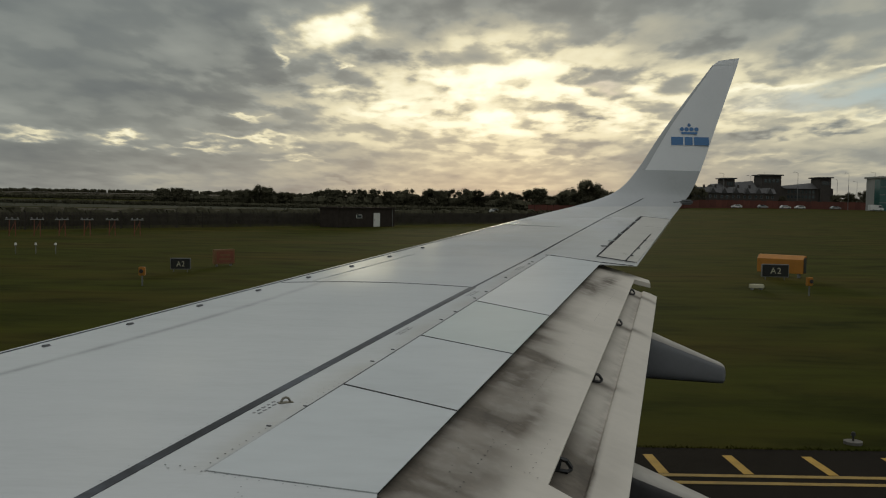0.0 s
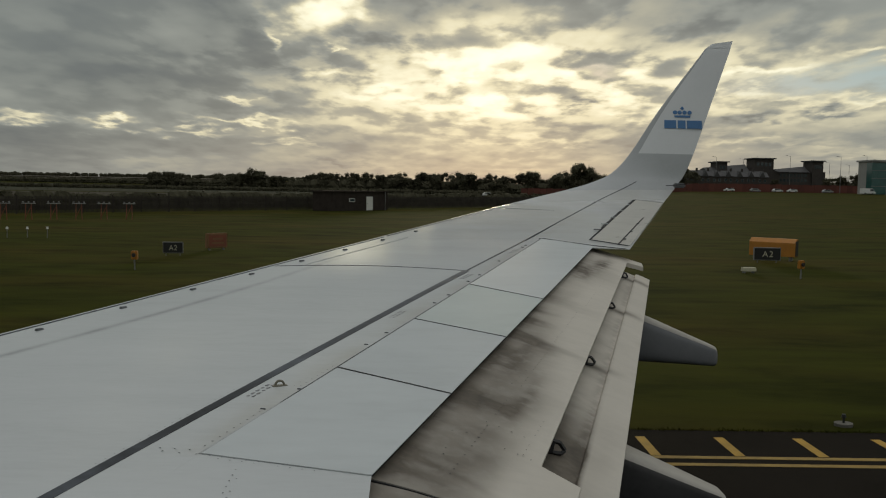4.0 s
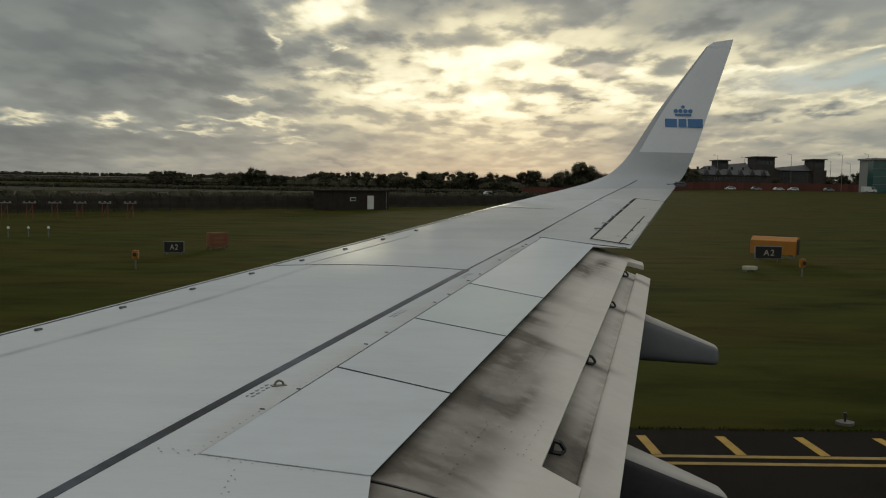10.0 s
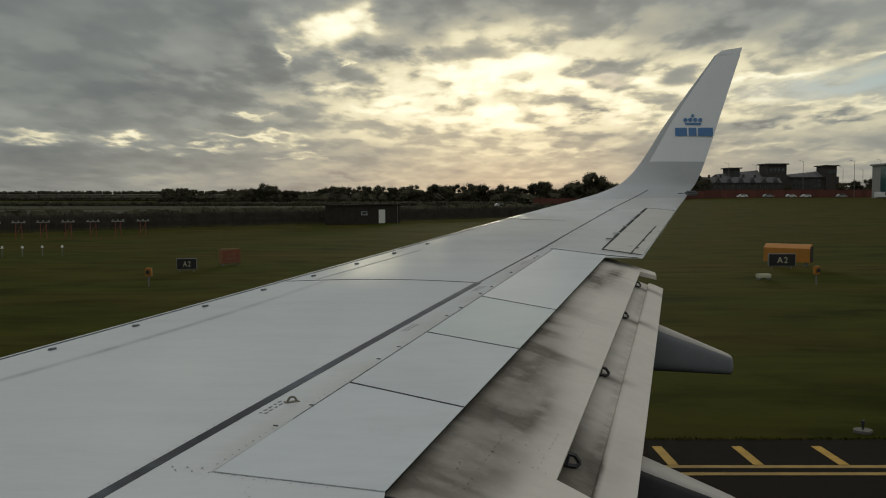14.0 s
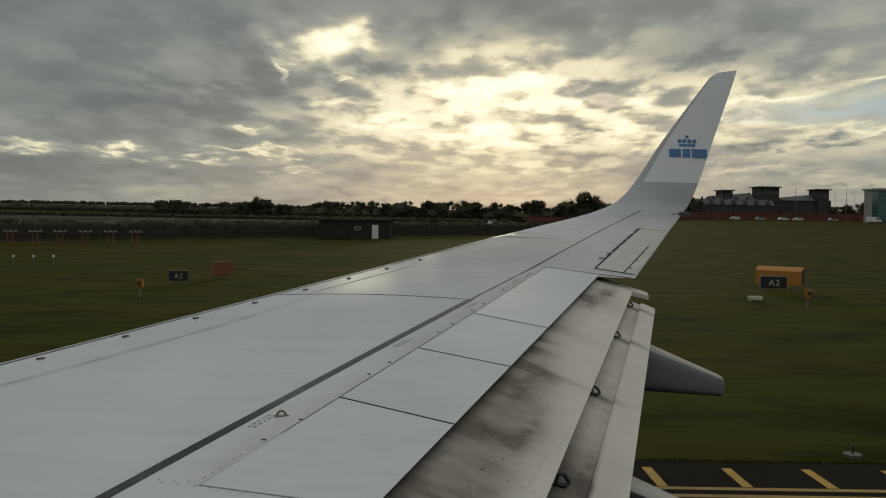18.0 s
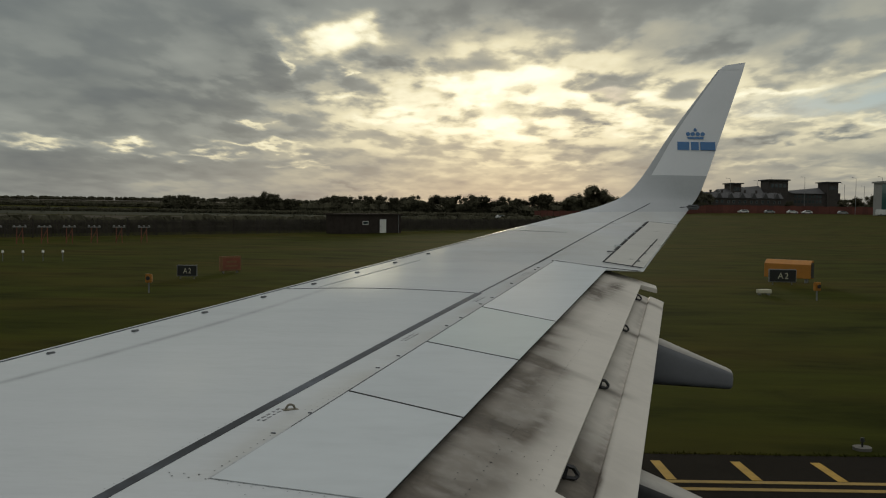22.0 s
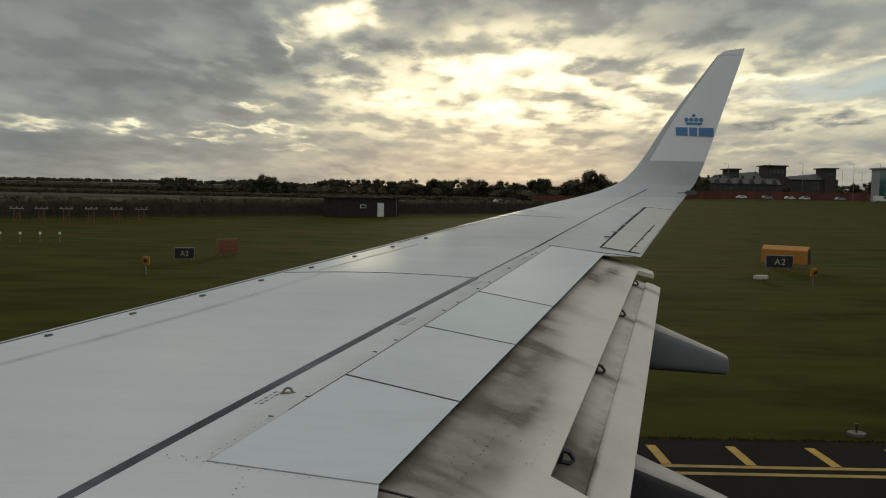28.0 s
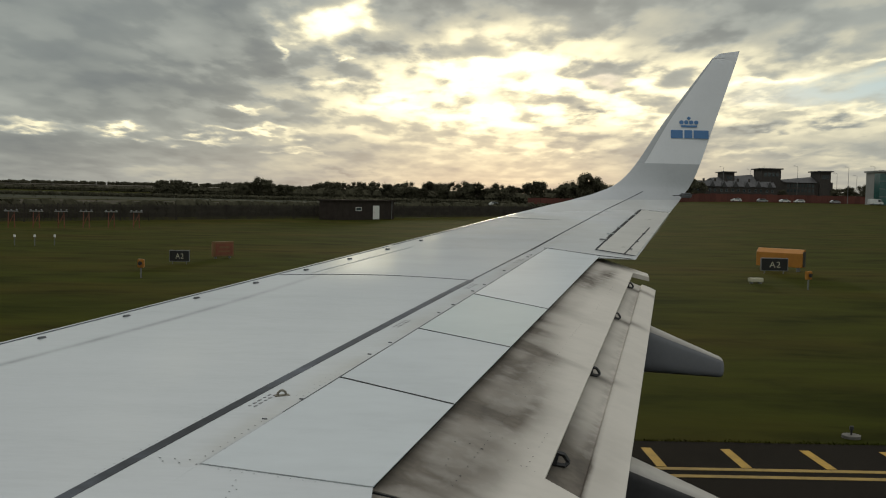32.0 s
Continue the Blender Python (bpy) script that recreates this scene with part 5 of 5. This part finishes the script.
def guard_light(x, y):
    s = empty("guard_light", x, y)
    tagged(s, "small orange guard light on a short post in the grass", "light", group="guard lights")
    bm = bmesh.new()
    tube(bm, (0, 0, -0.1), (0, 0, 0.42), 0.035, sides=8)
    part("post", bm, M_STEEL, s)
    part("housing", box_bm(-0.14, 0.14, -0.1, 0.1, 0.42, 0.80, 0.03), M_ORANGE, s, "orange housing")
    bm = bmesh.new()
    tube(bm, (0, -0.1, 0.62), (0, -0.16, 0.62), 0.08, 0.09, 12)
    part("lens_hood", bm, M_BLACK, s)
    return s


guard_light(-13.2, 40.8)
copy_thing(bpy.data.objects["guard_light"], pose(16.4, 41.3, 0, 0, 0, 20))


def marker_board(x, y, rz):
    s = empty("marker_board", x, y, 0, rz)
    tagged(s, "low cream marker board lying in the grass", "marker")
    part("board", box_bm(-0.32, 0.32, -0.16, 0.16, 0.06, 0.24, 0.02), M_LETTER, s, "cream painted top")
    for sx in (-0.22, 0.22):
        part("foot", box_bm(sx - 0.04, sx + 0.04, -0.1, 0.1, -0.08, 0.07), M_STEEL, s)
    return s


marker_board(14.9, 43.8, 8)

e = edge_light(6.9, 15.3)
for x in (-9.0, -1.0, 15.2, 23.3):
    copy_thing(e, pose(x, 15.3, 0))


# ---- hoarding, buildings, cars and lamps across the field ----
def hoarding():
    pts = [(34, 371), (60, 376), (108, 392), (190, 402), (290, 412)]
    h = empty("hoarding", 108, 392, rise(108, 392))
    tagged(h, "long red-brown site hoarding across the field", "hoarding")
    inv = h.matrix_world.inverted()
    first = None
    for (x0, y0), (x1, y1) in zip(pts, pts[1:]):
        n = int(math.hypot(x1 - x0, y1 - y0) / 2.5)
        a = math.degrees(math.atan2(y1 - y0, x1 - x0))
        for i in range(n):
            k = (i + 0.5) / n
            x, y = x0 + (x1 - x0) * k, y0 + (y1 - y0) * k
            if first is None:
                bm = box_bm(-1.22, 1.22, -0.03, 0.03, -0.4, 3.3)
                box(bm, -1.24, -1.14, 0.03, 0.16, -0.4, 3.35)
                first = part("panel", bm, M_HOARD, h)
                o = first
            else:
                o = first.copy()
                scene.collection.objects.link(o)
            o.matrix_basis = inv @ pose(x, y, rise(x, y) + 0.1 * math.sin(x), 0, 0, a)
    return h


hoarding()


def window_grid(parent, x0, x1, z0, z1, y, cols, rows_, mat=None):
    """Windows with frames, set into a wall that faces the camera."""
    wx, wz = (x1 - x0) / cols, (z1 - z0) / rows_
    fm = fp = None
    for i in range(cols):
        for j in range(rows_):
            if fm is None:
                fm = part("window", box_bm(-wx * 0.36, wx * 0.36, -0.06, 0.05, -wz * 0.32, wz * 0.32), M_ROOF, parent)
                fp = part("pane", box_bm(-wx * 0.31, wx * 0.31, -0.09, -0.05, -wz * 0.27, wz * 0.27), mat or M_GLASS, fm)
                o = fm
            else:
                o = fm.copy()
                scene.collection.objects.link(o)
                q = fp.copy()
                scene.collection.objects.link(q)
                q.parent = o
            o.location = (x0 + wx * (i + 0.5), y, z0 + wz * (j + 0.5))


def gable(bm, x0, x1, y0, y1, z0, z1, along_x=True):
    if along_x:
        m = (y0 + y1) / 2
        p = [(x0, y0, z0), (x1, y0, z0), (x1, y1, z0), (x0, y1, z0), (x0, m, z1), (x1, m, z1)]
        fs = ((0, 1, 5, 4), (2, 3, 4, 5), (0, 4, 3), (1, 2, 5), (0, 3, 2, 1))
    else:
        m = (x0 + x1) / 2
        p = [(x0, y0, z0), (x1, y0, z0), (x1, y1, z0), (x0, y1, z0), (m, y0, z1), (m, y1, z1)]
        fs = ((0, 1, 4), (1, 2, 5, 4), (2, 3, 5), (3, 0, 4, 5), (0, 3, 2, 1))
    v = [bm.verts.new(c) for c in p]
    for f in fs:
        bm.faces.new([v[i] for i in f])


def hotel():
    Y = 430
    h = empty("hotel", 158, Y, 1.8)
    tagged(h, "dark brick hotel with three square flat-roofed towers", "building")

    def loc(px):
        return (px - 803) * 0.2616 - 158

    def hgt(py):
        return 0.9 + (335 - py) * 0.2616
    bm = bmesh.new()
    box(bm, loc(1281), loc(1492), 0, 16, -0.5, hgt(296))
    body = part("wall", bm, M_BRICK, h, "dark brick walls")
    for a, b, top in ((1299, 1316, 280), (1364, 1398, 273), (1467, 1486, 276)):
        t = part("tower", box_bm(loc(a), loc(b), -1.2, 10, -0.5, hgt(top) - 0.5), M_BRICK, h, "square brick tower")
        part("roof_slab", box_bm(loc(a) - 0.9, loc(b) + 0.9, -2.1, 11, hgt(top) - 0.5, hgt(top), 0.05), M_ROOF, t, "overhanging flat roof")
        window_grid(t, loc(a) + 0.8, loc(b) - 0.8, hgt(top) - 4.4, hgt(top) - 1.4, -1.2, 4, 1)
    for a, b, za, zb in ((1281, 1356, 291, 284), (1406, 1463, 292, 286)):
        bm = bmesh.new()
        v = [bm.verts.new(p) for p in ((loc(a), -1, hgt(296) - 0.3), (loc(b), -1, hgt(296) - 0.3), (loc(b), 6, hgt(zb)), (loc(a), 6, hgt(za)), (loc(a), 15, hgt(296) - 0.3), (loc(b), 15, hgt(296) - 0.3))]
        for f in ((0, 1, 2, 3), (3, 2, 5, 4), (0, 3, 4), (1, 5, 2)):
            bm.faces.new([v[i] for i in f])
        part("roof", bm, M_ROOF, h, "pitched slate roof")
    window_grid(body, loc(1284), loc(1350), hgt(316), hgt(298), 0, 10, 2)
    window_grid(body, loc(1410), loc(1460), hgt(316), hgt(298), 0, 8, 2)
    bm = bmesh.new()
    tube(bm, (loc(1375), 4, hgt(273)), (loc(1375), 4, hgt(268)), 0.08, 0.03, 6)
    part("aerial", bm, M_STEEL, h)
    return h


hotel()


def house(x, y, z, w):
    h = empty("terraced_house", x, y, z)
    tagged(h, "small dark terraced house with a gabled slate roof", "house", group="row of terraced houses")
    part("wall", box_bm(-w / 2, w / 2, 0, 8, -0.5, 6.6), M_BRICK, h, "dark brick walls")
    bm = bmesh.new()
    gable(bm, -w / 2 - 0.05, w / 2 + 0.05, -0.4, 8.4, 6.6, 9.2)
    roof = part("roof", bm, M_ROOF, h, "slate roof")
    bm = bmesh.new()
    gable(bm, -w * 0.32, w * 0.22, -0.6, 4.2, 6.4, 9.0, False)
    part("dormer", bm, M_ROOF, roof)
    bm = box_bm(w * 0.3, w * 0.45, 3.4, 4.2, 8.6, 10.2)
    part("chimney", bm, M_BRICK, roof)
    for i, sx in enumerate((-0.25, 0.2)):
        for zz in (1.4, 4.3):
            wn = part("window", box_bm(w * sx - 0.5, w * sx + 0.5, -0.05, 0.05, zz, zz + 1.2), M_STEEL, h)
            part("pane", box_bm(w * sx - 0.42, w * sx + 0.42, -0.08, -0.04, zz + 0.08, zz + 1.12), M_GLASS, wn)
    return h


hs = house(114.5, 412, 3.3, 5.2)
for k in range(1, 7):
    copy_thing(hs, pose(114.5 + 5.25 * k, 412 + 0.5 * k, 3.3 + 0.1 * (k % 2)))


def terminal():
    t = empty("terminal_building", 179, 330, rise(179, 330))
    tagged(t, "pale airport terminal block with green glass and dark windows", "building")
    part("wall", box_bm(-24, 24, 0, 11, -0.5, 11.6), M_RENDER, t, "pale cladding")
    part("roof", box_bm(-24.6, 24.6, -0.8, 11.6, 11.6, 12.2, 0.05), M_RENDER, t, "flat pale roof edge")
    glass = part("glazing", box_bm(-24.2, -19, -0.25, 4, 0, 11.2), M_GREEN_GLASS, t, "green tinted glass corner")
    for z in (2.8, 5.6, 8.4):
        part("mullion", box_bm(-24.3, -19, -0.33, -0.25, z, z + 0.15), M_STEEL, glass)
    window_grid(t, -18, 23, 1.0, 10.8, 0, 14, 3)
    part("annex", box_bm(24.7, 36, 2, 10, -0.5, 4.6), M_RENDER, t, "low pale annex")
    return t


terminal()


def car(x, y, rz, paint, van=False):
    c = empty("van" if van else "car", x, y, rise(x, y), rz)
    tagged(c, ("parked white panel van on the far apron" if van else ("parked white hatchback by the hoarding" if paint is M_CARWHITE else "parked silver saloon car by the hoarding")), "van" if van else "car", group="vehicles across the field")
    prof = [(-2.1, 0.3), (2.1, 0.3), (2.15, 0.75), (1.3, 0.95), (0.7, 1.42), (-1.2, 1.45), (-1.95, 0.95), (-2.15, 0.8)]
    if van:
        prof = [(-2.5, 0.35), (2.5, 0.35), (2.5, 0.95), (1.9, 1.15), (1.4, 2.1), (-2.45, 2.2), (-2.5, 1.0)]
    rows = [[(px, y0, pz if pz < 1.0 else pz) for px, pz in prof] for y0 in (-0.82, 0.82)]
    bm = loft(rows)
    bmesh.ops.bevel(bm, geom=bm.edges[:], offset=0.07, segments=2, affect="EDGES")
    body = part("body", bm, paint, c, smooth=False)
    for sy in (-0.825, 0.825):
        g = [(0.95, 1.0), (0.55, 1.34), (-1.05, 1.36), (-1.5, 1.0)] if not van else [(1.75, 1.2), (1.35, 1.95), (0.5, 1.98), (0.5, 1.2)]
        bm = bmesh.new()
        a = [bm.verts.new((px, sy - 0.012, pz)) for px, pz in g]
        b = [bm.verts.new((px, sy + 0.012, pz)) for px, pz in g]
        bm.faces.new(a)
        bm.faces.new(b[::-1])
        for k in range(4):
            bm.faces.new((a[k], b[k], b[(k + 1) % 4], a[(k + 1) % 4]))
        part("side_window", bm, M_GLASS, body)
    for px in (-1.3, 1.3):
        for sy in (-0.78, 0.78):
            bm = bmesh.new()
            tube(bm, (px, sy - 0.1, 0.32), (px, sy + 0.1, 0.32), 0.32, sides=14)
            w = part("wheel", bm, M_RUBBER, c)
            bm = bmesh.new()
            tube(bm, (px, sy - 0.11, 0.32), (px, sy + 0.11, 0.32), 0.18, sides=10)
            part("rim", bm, M_STEEL, w)
    for sy in (-0.6, 0.6):
        part("headlight", box_bm(2.08, 2.17, sy - 0.15, sy + 0.15, 0.6, 0.72), M_DOORWHITE, c)
    return c


c1 = car(120, 380, 178, M_CARWHITE)
c2 = car(131, 381, 3, M_CARGREY)
for x, y, a, m in ((141, 383, 2, c1), (147, 383, 181, c1), (163, 386, 4, c2), (183, 391, 178, c1), (207, 396, 2, c2), (20, 357, 10, c1)):
    copy_thing(m, pose(x, y, rise(x, y), 0, 0, a))
v1 = car(150, 322, 4, M_CARWHITE, True)
for x in (158.0, 166.0):
    copy_thing(v1, pose(x, 319, rise(x, 319), 0, 0, 176))


def lamp_post(x, y, h):
    s = empty("street_lamp", x, y, rise(x, y))
    tagged(s, "tall slim grey street lamp with an angled head", "street lamp", group="street lamps")
    bm = bmesh.new()
    tube(bm, (0, 0, -0.2), (0, 0, h), 0.13, 0.07, 8)
    part("pole", bm, M_STEEL, s)
    bm = bmesh.new()
    tube(bm, (0, 0, h), (-1.3, 0, h + 0.25), 0.05, sides=6)
    part("arm", bm, M_STEEL, s)
    part("head", box_bm(-2.0, -1.2, -0.15, 0.15, h + 0.18, h + 0.34, 0.03), M_STEEL, s)
    return s


lp = lamp_post(128, 425, 15.5)
for px, y, k in ((1410, 420, 1.05), (1327, 450, 1.0), (1500, 400, 1.0), (1515, 440, 0.85), (1546, 405, 1.05), (1566, 430, 1.0), (1480, 460, 0.95)):
    o = copy_thing(lp, pose((px - 784) / 1644 * y, y, rise((px - 784) / 1644 * y, y)))
    o.scale = (1, 1, k)
